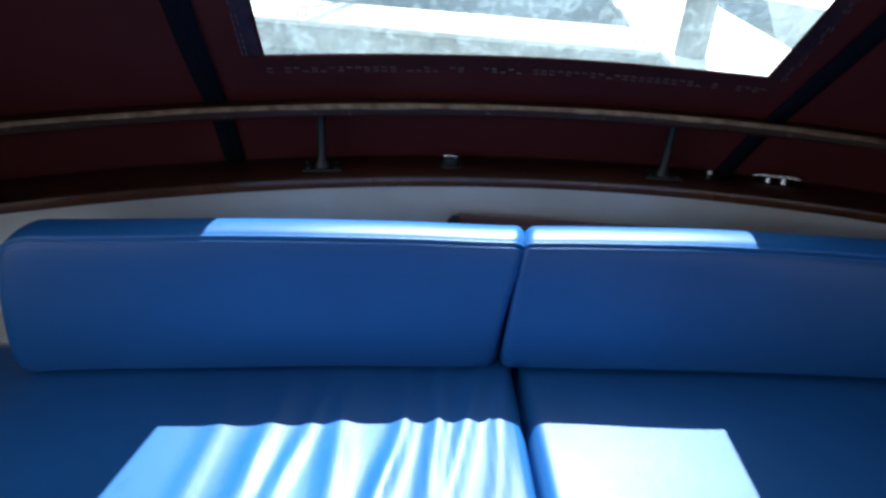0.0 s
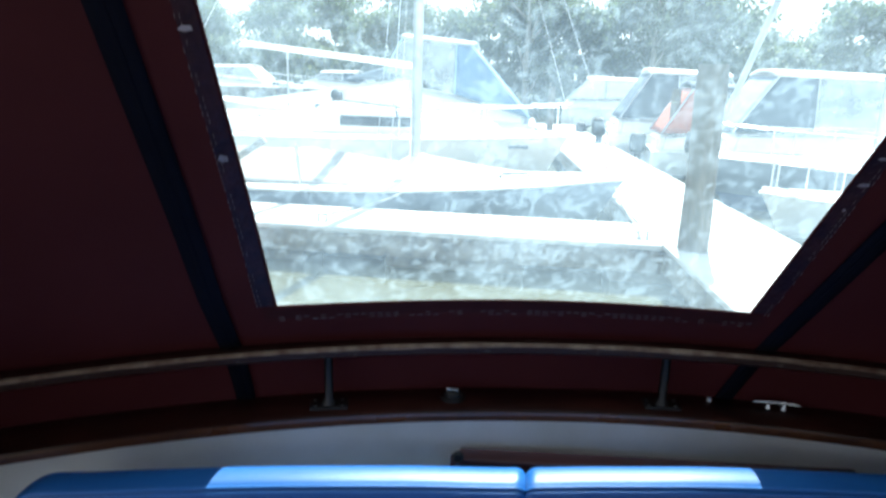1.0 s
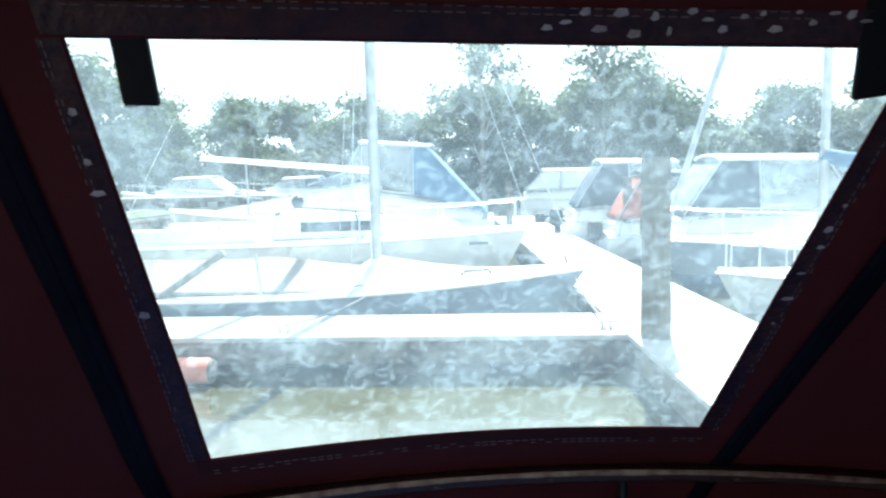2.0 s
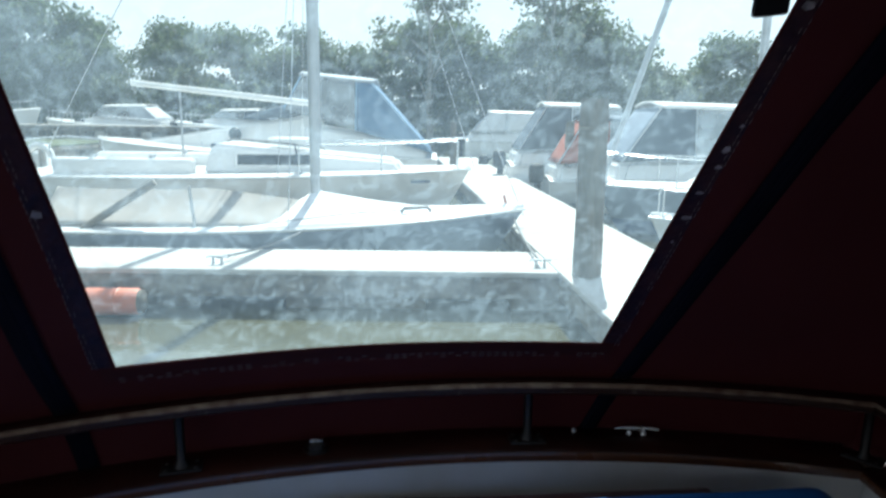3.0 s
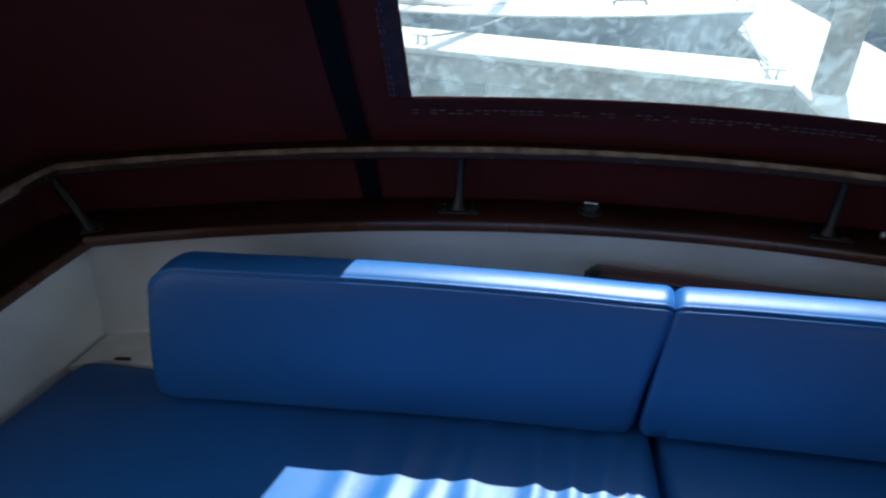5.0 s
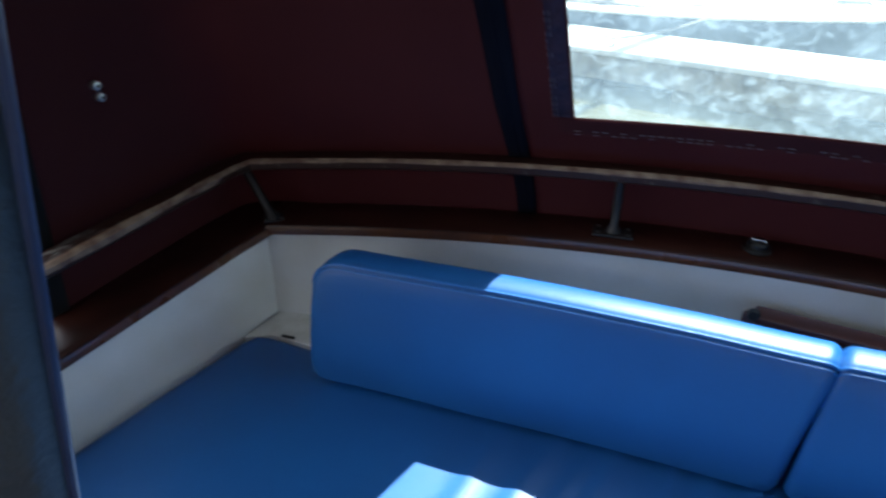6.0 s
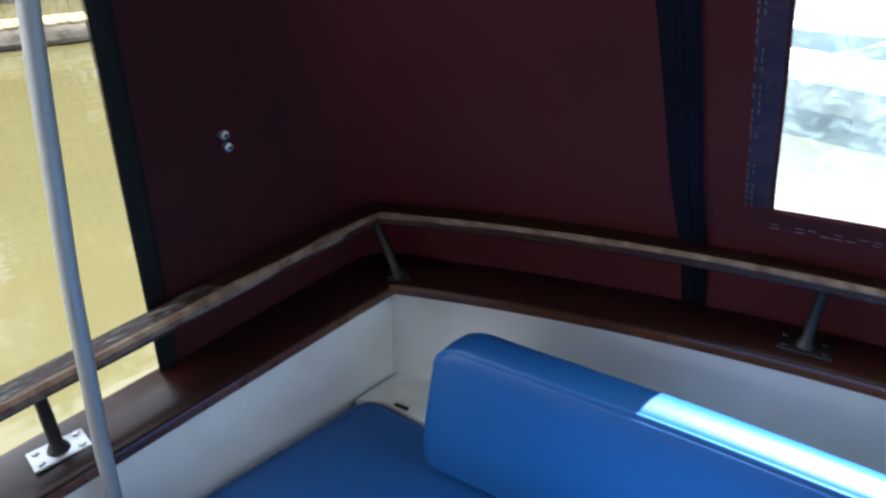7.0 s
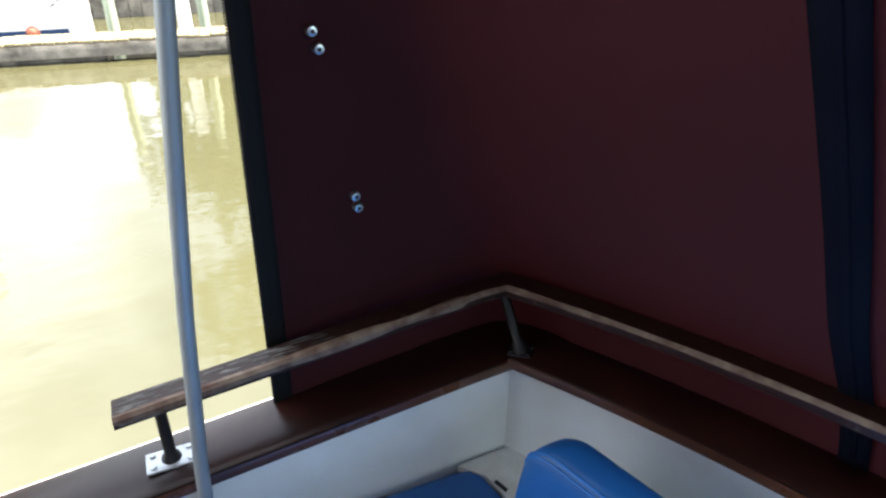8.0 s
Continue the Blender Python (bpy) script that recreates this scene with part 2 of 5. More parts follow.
def clear_vinyl_material():
    """Aged clear vinyl: mostly see-through, with a milky bloom, smears and fine scratches."""
    m = bpy.data.materials.new("clear_vinyl")
    m.use_nodes = True
    nt = m.node_tree
    node, link = nt.nodes.new, nt.links.new
    nt.nodes.remove(nt.nodes["Principled BSDF"])
    co = node("ShaderNodeTexCoord")
    smear, spots = node("ShaderNodeTexNoise"), node("ShaderNodeTexNoise")
    smear.inputs["Scale"].default_value, smear.inputs["Detail"].default_value = 5.0, 6
    smear.inputs["Distortion"].default_value = 0.5
    spots.inputs["Scale"].default_value, spots.inputs["Detail"].default_value = 34.0, 6
    spots.inputs["Distortion"].default_value = 1.2
    link(co.outputs["Object"], smear.inputs[0])
    link(co.outputs["Object"], spots.inputs[0])
    a = node("ShaderNodeMapRange")
    a.inputs[1].default_value, a.inputs[2].default_value = 0.3, 0.75
    a.inputs[3].default_value, a.inputs[4].default_value = 0.05, 0.145
    link(smear.outputs[0], a.inputs[0])
    c = node("ShaderNodeMapRange")
    c.inputs[1].default_value, c.inputs[2].default_value = 0.48, 0.68
    c.inputs[3].default_value, c.inputs[4].default_value = 0.0, 0.085
    link(spots.outputs[0], c.inputs[0])
    add = node("ShaderNodeMath")
    link(a.outputs[0], add.inputs[0])
    link(c.outputs[0], add.inputs[1])
    tp, tl, gl = node("ShaderNodeBsdfTransparent"), node("ShaderNodeBsdfTranslucent"), node("ShaderNodeBsdfGlossy")
    tp.inputs[0].default_value = (0.82, 0.97, 1.0, 1)
    tl.inputs[0].default_value = (0.56, 0.83, 1.0, 1)
    gl.inputs["Roughness"].default_value = 0.12
    mx, mx2 = node("ShaderNodeMixShader"), node("ShaderNodeMixShader")
    link(add.outputs[0], mx.inputs[0])
    link(tp.outputs[0], mx.inputs[1])
    link(tl.outputs[0], mx.inputs[2])
    mx2.inputs[0].default_value = 0.03
    link(mx.outputs[0], mx2.inputs[1])
    link(gl.outputs[0], mx2.inputs[2])
    link(mx2.outputs[0], nt.nodes["Material Output"].inputs[0])
    return m


WATER = water_material()
CLEAR_VINYL = clear_vinyl_material()


# ---- mesh helpers ----
def part(name, bm, mat, parent=None, label="", smooth=True, edge=35.0):
    bmesh.ops.recalc_face_normals(bm, faces=bm.faces)
    me = bpy.data.meshes.new(name)
    if smooth:
        lim = radians(edge)
        for e in bm.edges:
            if len(e.link_faces) == 2 and e.calc_face_angle(0) > lim:
                e.smooth = False
        for fc in bm.faces:
            fc.smooth = True
    bm.to_mesh(me)
    bm.free()
    me.materials.append(mat)
    ob = new(name, me)
    if parent is not None:
        ob.parent = parent
    if label:
        tagged(ob, label)
    return ob


def thing(name, label, category, at=(0, 0, 0), group="", kind="", turn=0.0):
    ob = new(name)
    ob.empty_display_size = 0.1
    ob.matrix_world = pose(*at, 0, 0, turn)
    return tagged(ob, label, category, group, kind)


def box(bm, c, size, bevel=0.0, m=None, seg=2):
    r = bmesh.ops.create_cube(bm, size=1.0)
    vs = r["verts"]
    bmesh.ops.scale(bm, vec=size, verts=vs)
    if bevel:
        es = {e for v in vs for e in v.link_edges}
        out = bmesh.ops.bevel(bm, geom=list(es), offset=bevel, segments=seg, affect="EDGES", profile=0.5)
        vs = list({v for fc in out["faces"] for v in fc.verts} | {v for v in vs if v.is_valid})
    mat = Matrix.Translation(c) @ (m or Matrix())
    bmesh.ops.transform(bm, matrix=mat, verts=vs)
    return vs


def boxed(c, size, bevel=0.0, m=None, seg=2):
    bm = bmesh.new()
    box(bm, c, size, bevel, m, seg)
    return bm


def tube(bm, pts, r, sides=12, caps=True):
    """A round bar along points; r is one radius or one for each point."""
    pts = [Vector(p) for p in pts]
    rings = []
    for i, p in enumerate(pts):
        d = (pts[min(i + 1, len(pts) - 1)] - pts[max(i - 1, 0)]).normalized()
        a = d.cross(Vector((0.03, 0.02, 1)) if abs(d.z) < 0.95 else Vector((1, 0.1, 0))).normalized()
        b = d.cross(a)
        rad = float(r[i] if isinstance(r, (list, tuple)) else r)
        rings.append([bm.verts.new(p + rad * (math.cos(k * math.tau / sides) * a + math.sin(k * math.tau / sides) * b)) for k in range(sides)])
    for g, h in zip(rings, rings[1:]):
        for k in range(sides):
            bm.faces.new((g[k], g[(k + 1) % sides], h[(k + 1) % sides], h[k]))
    if caps:
        bm.faces.new(rings[0])
        bm.faces.new(rings[-1][::-1])
    return bm


def tubed(pts, r, sides=12):
    return tube(bmesh.new(), pts, r, sides)


def mitred(path):
    """The outward normals in plan at each point of a path, lengthened at its corners."""
    seg = []
    for p, q in zip(path, path[1:]):
        d = q - p
        seg.append(Vector((-d.y, d.x, 0)).normalized())
    out = []
    for i in range(len(path)):
        a, b = seg[max(0, i - 1)], seg[min(len(seg) - 1, i)]
        n = (a + b).normalized()
        out.append(n / max(0.5, n.dot(a)))
    return out


def sweep(path, section, bm=None):
    """A closed section (outwards, up) along a path in plan; outwards is to the path's left."""
    bm = bm or bmesh.new()
    path = [Vector(p) for p in path]
    rings = []
    for p, n in zip(path, mitred(path)):
        rings.append([bm.verts.new(p + n * u + Vector((0, 0, v))) for u, v in section])
    k = len(section)
    for g, h in zip(rings, rings[1:]):
        for j in range(k):
            bm.faces.new((g[j], g[(j + 1) % k], h[(j + 1) % k], h[j]))
    bm.faces.new(rings[0])
    bm.faces.new(rings[-1][::-1])
    return bm


def grid(fn, nu, nv, skip=None, bm=None):
    """A sheet fn(u, v), u and v from 0 to 1."""
    bm = bm or bmesh.new()
    vs = [[bm.verts.new(fn(i / nu, j / nv)) for j in range(nv + 1)] for i in range(nu + 1)]
    for i in range(nu):
        for j in range(nv):
            if not (skip and skip(i, j)):
                bm.faces.new((vs[i][j], vs[i + 1][j], vs[i + 1][j + 1], vs[i][j + 1]))
    for v in [v for v in bm.verts if not v.link_faces]:
        bm.verts.remove(v)
    return bm


def solid(ob, thick, offset=0.0):
    md = ob.modifiers.new("thickness", "SOLIDIFY")
    md.thickness, md.offset = thick, offset
    return ob


def bez(a, b, c, n=6):
    a, b, c = Vector(a), Vector(b), Vector(c)
    return [(1 - t) ** 2 * a + 2 * t * (1 - t) * b + t * t * c for t in (i / n for i in range(n + 1))]


# ---- plan of the boat's stern ----
def stern_y(x):
    """The inner edge of the stern coaming."""
    return 1.59 - 0.125 * (x - 0.8) ** 2


def stern_z(x):
    """Its top, crowned across the boat."""
    return 1.275 - 0.03 * (x - 0.3) ** 2


LEFT_X, RIGHT_X, SEAT_Z, SOLE_Z = -0.985, 1.33, 0.96, 0.48
LEFT_Y = stern_y(LEFT_X)


def side_x(y):
    return LEFT_X - 0.05 * (LEFT_Y - y)


def side_z(y):
    return stern_z(LEFT_X) - 0.10 * (LEFT_Y - y)


def right_x(y):
    return RIGHT_X + 0.05 * (stern_y(RIGHT_X) - y)


# ---- water and banks ----
water = tagged(part("water", grid(lambda u, v: Vector((-700 + 1400 * u, -700 + 1400 * v, 0)), 8, 8), WATER),
               "olive brown river water with soft ripples and sky glare", "water", kind="structure")


def bank_height(x, y):
    return -0.8 + 1.7 * min(1, max(0, (y - 41) / 4)) + 0.5 * noise.noise((x * 0.08, y * 0.08, 3.0))


def bank_point(u, v):
    x, y = -140 + 280 * u, 40.5 + 60 * v * v
    y += 1.5 * noise.noise((x * 0.05, 0, 7))
    return Vector((x, y, bank_height(x, y)))


west = grid(lambda u, v: Vector((-16.3 + 5.0 * u - 40 * v * v, -30 + 55 * u, 0.85 + 0.3 * v + 0.1 * noise.noise((u * 20, v * 9, 2)))), 40, 10)
tagged(part("river_bank", west, GRASS), "grassy bank held by a dark timber quay", "ground", kind="structure")
tagged(part("ground", grid(bank_point, 120, 14), GRASS), "low grassy river bank under the far trees", "ground", kind="structure")

# ---- hull of the boat that carries the camera ----
def stern_path(n=40, fore=-1.2, inset=0.0):
    pts = [Vector((side_x(y), y, side_z(y))) for y in np.linspace(fore, LEFT_Y - 0.02, 14)]
    pts += [Vector((x, stern_y(x), stern_z(x))) for x in np.linspace(LEFT_X, RIGHT_X, n)]
    pts += [Vector((right_x(y), y, stern_z(RIGHT_X) - 0.1 * (1.55 - y) * 0.5)) for y in np.linspace(stern_y(RIGHT_X) - 0.02, fore, 14)]
    return pts


def leg(which, fore=-1.2):
    if which == "left":
        return [Vector((side_x(y), y, side_z(y))) for y in np.linspace(fore, LEFT_Y, 24)]
    if which == "stern":
        return [Vector((x, stern_y(x), stern_z(x))) for x in np.linspace(LEFT_X, RIGHT_X, 44)]
    return [Vector((right_x(y), y, stern_z(RIGHT_X) - 0.05 * (stern_y(RIGHT_X) - y))) for y in np.linspace(stern_y(RIGHT_X), fore, 24)]


def inner_wall(which):
    bm = bmesh.new()
    path = leg(which)
    if which != "stern":
        path = path[:-1] + [path[-1] + Vector((0, 0.03, 0))] if which == "left" else [path[0] + Vector((0, 0.03, 0))] + path[1:]
    else:
        path = [path[0] - Vector((0.03, 0.012, 0))] + path + [path[-1] + Vector((0.03, 0, 0))]
    sec = []
    for p in path:
        i = path.index(p)
        d = path[min(i + 1, len(path) - 1)] - path[max(i - 1, 0)]
        n = Vector((-d.y, d.x, 0)).normalized()
        sec.append([Vector((p.x, p.y, p.z - 0.026)) + n * 0.012, Vector((p.x, p.y, 0.97)) + n * 0.002,
                    Vector((p.x, p.y, SOLE_Z)), Vector((p.x, p.y, SOLE_Z)) + n * 0.05, Vector((p.x, p.y, p.z - 0.026)) + n * 0.07])
    rows = [[bm.verts.new(q) for q in s] for s in sec]
    for a, b in zip(rows, rows[1:]):
        for k in range(5):
            bm.faces.new((a[k], a[(k + 1) % 5], b[(k + 1) % 5], b[k]))
    bm.faces.new(rows[0])
    bm.faces.new(rows[-1][::-1])
    return bm


for which in ("left", "stern", "right"):
    tagged(part("wall_" + which, inner_wall(which), GELCOAT), "white gelcoat cockpit side below the wooden coaming", "wall", kind="structure")

tagged(part("own_hull", sweep(stern_path(), [(0.075, -0.03), (0.160, -0.03), (0.172, -0.045), (0.168, -0.3), (0.11, -1.35), (0.06, -1.35), (0.075, -0.1)]), GELCOAT),
       "white outer hull of the boat around its cockpit", "boat hull", kind="structure")
tagged(part("floor", boxed((0.17, 0.2, SOLE_Z - 0.03), (2.6, 2.9, 0.06), 0.0), WARM_SOLE), "unseen cockpit sole, brown to warm the bounced light", "floor", kind="structure")
# added out of view; its height sets how much light enters from ahead
tagged(part("wall_front", boxed((0.17, -1.22, 1.24), (2.7, 0.05, 1.56), 0.01), GELCOAT), "unseen white bulkhead at the cockpit's front, height set for fill light", "wall", kind="structure")


def ledge():
    bm = bmesh.new()
    n = 44
    top, low = [], []
    for i in range(n + 1):
        x = LEFT_X + 0.004 + (RIGHT_X - LEFT_X - 0.008) * i / n
        top.append([bm.verts.new((x, y, 0.967)) for y in (seat_back(x) - 0.004, stern_y(x) + 0.006)])
        low.append([bm.verts.new((x, y, 0.93)) for y in (seat_back(x) - 0.004, stern_y(x) + 0.006)])
    for i in range(n):
        bm.faces.new((top[i][0], top[i + 1][0], top[i + 1][1], top[i][1]))
        bm.faces.new((top[i][0], low[i][0], low[i + 1][0], top[i + 1][0]))
    return bm


def back_front(x):
    """The front face of the backrests in plan."""
    return 1.205 + 0.175 * x - 0.035 * x * x


def seat_back(x):
    edge = 1.106 + 0.14 * (x + 0.98)
    turn = max(0.0, 0.055 - max(0.0, x - LEFT_X))
    edge -= 0.055 - math.sqrt(0.055 ** 2 - turn ** 2)
    return max(edge, back_front(x) + 0.06) if x > -0.7 else edge


tagged(part("ledge", ledge(), GELCOAT_SOILED), "soiled white ledge behind the seat cushions", "ledge", kind="structure")
slot = thing("drain_slot", "small dark drain slot in the white ledge", "drain slot", (-0.89, 1.121, 0.969), turn=14)
part("slot_rim", boxed((0, 0, 0.0), (0.034, 0.009, 0.004), 0.0015), RUBBER, slot)
tagged(part("bench_base", boxed((0.17, 0.66, 0.66), (2.28, 0.56, 0.34), 0.012), GELCOAT), "white moulded bench base under the cushions", "bench", kind="structure")

# ---- wooden coaming ----
COAM = [(-0.012, -0.02), (-0.008, -0.006), (0.004, 0.0), (0.118, 0.0), (0.13, -0.006), (0.132, -0.026), (-0.006, -0.026)]
EDGE = [(-0.0135, -0.028), (-0.0155, -0.018), (-0.0125, -0.007), (-0.004, -0.0295)]
coaming = thing("coaming", "dark varnished mahogany coaming boards round the cockpit", "coaming", kind="structure")
for which, y0 in (("left", -1.2), ("stern", 0), ("right", -1.2)):
    p = leg(which)
    if which == "left":
        p = p[:-1] + [p[-1] + Vector((0, 0.12, 0))]
    board = part("board", sweep(p, COAM), MAHOGANY, coaming)
    part("edge_bead", sweep(p, EDGE), BEAD, board, "reddish bead along the inner edge, highlight coloured in")


# ---- handrail ----
def rail_line(kind):
    off = 0.032
    if kind == "left":
        return [Vector((side_x(y) - off - 0.018, y, side_z(y) + 0.144)) for y in np.linspace(0.455, LEFT_Y + 0.03, 20)]
    if kind == "stern":
        return [Vector((x, stern_y(x) + off, stern_z(x) + 0.145 - 0.002 * (1 - min(1, (x - LEFT_X + 0.06) / 0.5)))) for x in np.linspace(LEFT_X - 0.048, RIGHT_X + 0.034, 46)]
    return [Vector((right_x(y) + off, y, stern_z(RIGHT_X) + 0.148 - 0.05 * (1.55 - y))) for y in np.linspace(stern_y(RIGHT_X) + 0.03, 0.5, 20)]


RAIL = [(-0.030, -0.008), (-0.024, -0.013), (0.024, -0.013), (0.030, -0.008), (0.030, 0.008), (0.024, 0.013), (-0.024, 0.013), (-0.030, 0.008)]
handrail = thing("handrail", "dark wooden handrail with worn bare edges on steel posts", "handrail", (0, 0, 0))
line = rail_line("left")[:-2] + rail_line("stern") + rail_line("right")[1:]
bar = part("rail", sweep(line, RAIL), RAIL_WOOD, handrail)
# bare wood where the varnish has gone from the inner edge, in runs of uneven width
bm = bmesh.new()
rows = []
dense = [a.lerp(b, k / 3) for a, b in zip(line, line[1:]) for k in range(3)] + [line[-1]]
for q, n in zip(dense, mitred(dense)):
    fore = q.y < LEFT_Y - 0.1 and q.x < 0
    e = noise.noise((q.x * 9, q.y * 9, 1.5))
    w = 0.001 + (0.011 if fore else 0.003) * max(0, e + 0.45)
    low = (0.004 if fore else 0.0065) - (0.010 if fore else 0.004) * max(0, e + (0.5 if fore else 0.2))
    rows.append([bm.verts.new(q + n * u + Vector((0, 0, v))) for u, v in ((-0.0308, low), (-0.0308, 0.0082), (-0.0243, 0.0138), (-0.0243 + w, 0.0139))])
for a, b in zip(rows, rows[1:]):
    for k in range(3):
        bm.faces.new((a[k], b[k], b[k + 1], a[k + 1]))
part("worn_edge", bm, WORN_WOOD, bar, "bare worn wood along the inner edge")


def weathered_streaks():
    """Slivers of bare grey grain on the sun-worn free end of the handrail."""
    bm = bmesh.new()
    rnd = random.Random(21)
    for i in range(110):
        y = 0.458 + 0.36 * rnd.random() ** 1.7
        ln, w = rnd.uniform(0.012, 0.05), rnd.uniform(0.0006, 0.0022)
        top = rnd.random() < 0.7
        a = rnd.uniform(-0.023, 0.023) if top else rnd.uniform(-0.007, 0.007)
        vs = []
        for dy, dw in ((0, 0), (ln * 0.3, -w), (ln * 0.8, -w * 0.6), (ln, 0.3 * w), (ln * 0.6, w)):
            yy = max(0.457, min(y + dy, 0.85))
            c = Vector((side_x(yy) - 0.050, yy, side_z(yy) + 0.144))
            vs.append(bm.verts.new(c + (Vector((a + dw, 0, 0.0136)) if top else Vector((0.0308, 0, a + dw)))))
        bm.faces.new(vs)
    return bm


tagged(part("weathered_grain", weathered_streaks(), BARE_GREY, bar, "bare grey streaks on the free end", smooth=False), kind="stuff")


def rail_post(x, y, z, turn, dx=0.0, dy=0.0, plate=(0.088, 0.052)):
    top = z + 0.133
    at = [Vector((x + dx * k, y + dy * k, z + (top - z) * k)) for k in (0, 0.09, 0.16, 0.92, 1)]
    post = part("post", tubed(at, [0.02, 0.016, 0.0105, 0.0105, 0.014], 16), POST_STEEL, handrail)
    # plates and screws of the shaded posts take the darkened steel
    part("plate", boxed((x, y, z + 0.003), (*plate, 0.006), 0.0025, pose(0, 0, 0, 0, 0, turn)), ALUMINIUM if turn > 60 else POST_STEEL, post)
    m = pose(x, y, z, 0, 0, turn)
    for a in (-0.36 * plate[0], 0.36 * plate[0]):
        for b in (-0.29 * plate[1], 0.29 * plate[1]):
            c = m @ Vector((a, b, 0.007))
            part("screw", tubed([c, c + Vector((0, 0, 0.0025))], [0.006, 0.0045], 10), ALUMINIUM if turn > 60 else POST_STEEL, post)


rail_post(side_x(0.52) - 0.056, 0.525, side_z(0.52), 87)
rail_post(LEFT_X + 0.004, LEFT_Y + 0.020, stern_z(LEFT_X) - 0.001, 45, -0.076, -0.008, (0.05, 0.04))
for px in (-0.245, 0.54):
    rail_post(px, stern_y(px) + 0.038, stern_z(px), math.degrees(math.atan(-0.25 * (px - 0.8))))
rail_post(RIGHT_X + 0.02, stern_y(RIGHT_X) + 0.035, stern_z(RIGHT_X), -45)

# ---- fittings on the stern coaming ----
kx = 0.04
filler = thing("deck_filler", "round chrome deck filler cap on the coaming", "deck filler", (kx, stern_y(kx) + 0.05, stern_z(kx)))
part("flange", tubed([(0, 0, 0), (0, 0, 0.006), (0, 0, 0.008)], [0.030, 0.030, 0.027], 24), POST_STEEL, filler)
part("cap", tubed([(0, 0, 0.006), (0, 0, 0.016), (0, 0, 0.020)], [0.022, 0.022, 0.018], 24), POST_STEEL, filler)
part("cap_ridge", boxed((0, 0, 0.021), (0.03, 0.006, 0.006), 0.002), STEEL, filler)
hx = 0.82
latch = thing("cleat", "slim chrome cleat on the dark coaming", "cleat", (hx, stern_y(hx) + 0.075, stern_z(hx)), turn=-3)
part("horn", tubed([(-0.055, 0, 0.013), (-0.04, 0, 0.016), (0, 0, 0.017), (0.04, 0, 0.016), (0.055, 0, 0.013)], [0.004, 0.006, 0.007, 0.006, 0.004], 12), STEEL, latch)
for sx in (-0.018, 0.018):
    part("foot", tubed([(sx, 0, 0), (sx, 0, 0.015)], [0.008, 0.005], 12), STEEL, latch)
sx = 0.665
stud = thing("canvas_stud", "small chrome canvas stud on the coaming", "stud", (sx, stern_y(sx) + 0.085, stern_z(sx)))
part("stud_head", tubed([(0, 0, 0), (0, 0, 0.008), (0, 0, 0.011)], [0.008, 0.007, 0.004], 14), STEEL, stud)


# ---- cushions ----
def edge_drop(d, r):
    return 0.0 if d >= r else r - math.sqrt(max(0, r * r - (r - d) ** 2))


def seat_cushion(name, xl, xr, wrinkled, label):
    ob = thing(name, label, "seat cushion", (0.5 * (xl(0.8) + xr(0.8)), 0.8, 0.83), group="bench cushions")
    o = ob.matrix_world.translation
    front = 0.36
    nu, nv = 96, 60

    def top(u, v):
        y0 = front
        x = xl(0.8) + (xr(0.8) - xl(0.8)) * u
        y1 = seat_back(x)
        y = y0 + (y1 - y0) * v
        x = xl(y) + (xr(y) - xl(y)) * u
        d = min((x - xl(y)), (xr(y) - x), (y - y0), 1.4 * (seat_back(x) - y) if x < -0.7 else 1)
        z = SEAT_Z + 0.006 - edge_drop(max(0, d), 0.03)
        z += 0.004 * noise.noise((x * 3, y * 3, 0))
        if wrinkled:
            for k, (cx, w, h) in enumerate(((-0.31, 0.018, 0.004), (-0.22, 0.02, 0.006), (-0.08, 0.022, 0.008), (0.01, 0.016, 0.010), (0.075, 0.014, 0.010), (0.135, 0.016, 0.009), (0.20, 0.014, 0.008), (-0.14, 0.012, 0.005))):
                c = cx + 0.035 * noise.noise((k * 3.1, y * 3, 2)) + 0.10 * (y - 1.0) * (0.5 if k % 2 else -0.3)
                fade = max(0, min(1, (y - 0.45) / 0.3))
                z += 1.5 * h * fade * math.exp(-((x - c) / w) ** 2) * (0.6 + 0.8 * noise.noise((k, y * 5, 9)) ** 2)
        return Vector((x, y, z)) - o

    bm = grid(top, nu, nv)
    rim = [e for e in bm.edges if e.is_boundary]
    ext = bmesh.ops.extrude_edge_only(bm, edges=rim)
    for v in ext["geom"]:
        if isinstance(v, bmesh.types.BMVert):
            v.co.z = 0.83 - o.z
    bmesh.ops.holes_fill(bm, edges=[e for e in bm.edges if e.is_boundary])
    part("pad", bm, VINYL_BLUE, ob, edge=60)
    return ob


def gap_x(y):
    return 0.235 + 0.15 * (1.22 - y)


seat_cushion("seat_cushion", lambda y: side_x(y) + 0.006, lambda y: gap_x(y) - 0.003, True, "blue vinyl seat cushion with pulled wrinkles beside its seam")
seat_cushion("seat_cushion", lambda y: gap_x(y) + 0.003, lambda y: right_x(y) - 0.006, False, "smooth blue vinyl seat cushion on the stern bench")


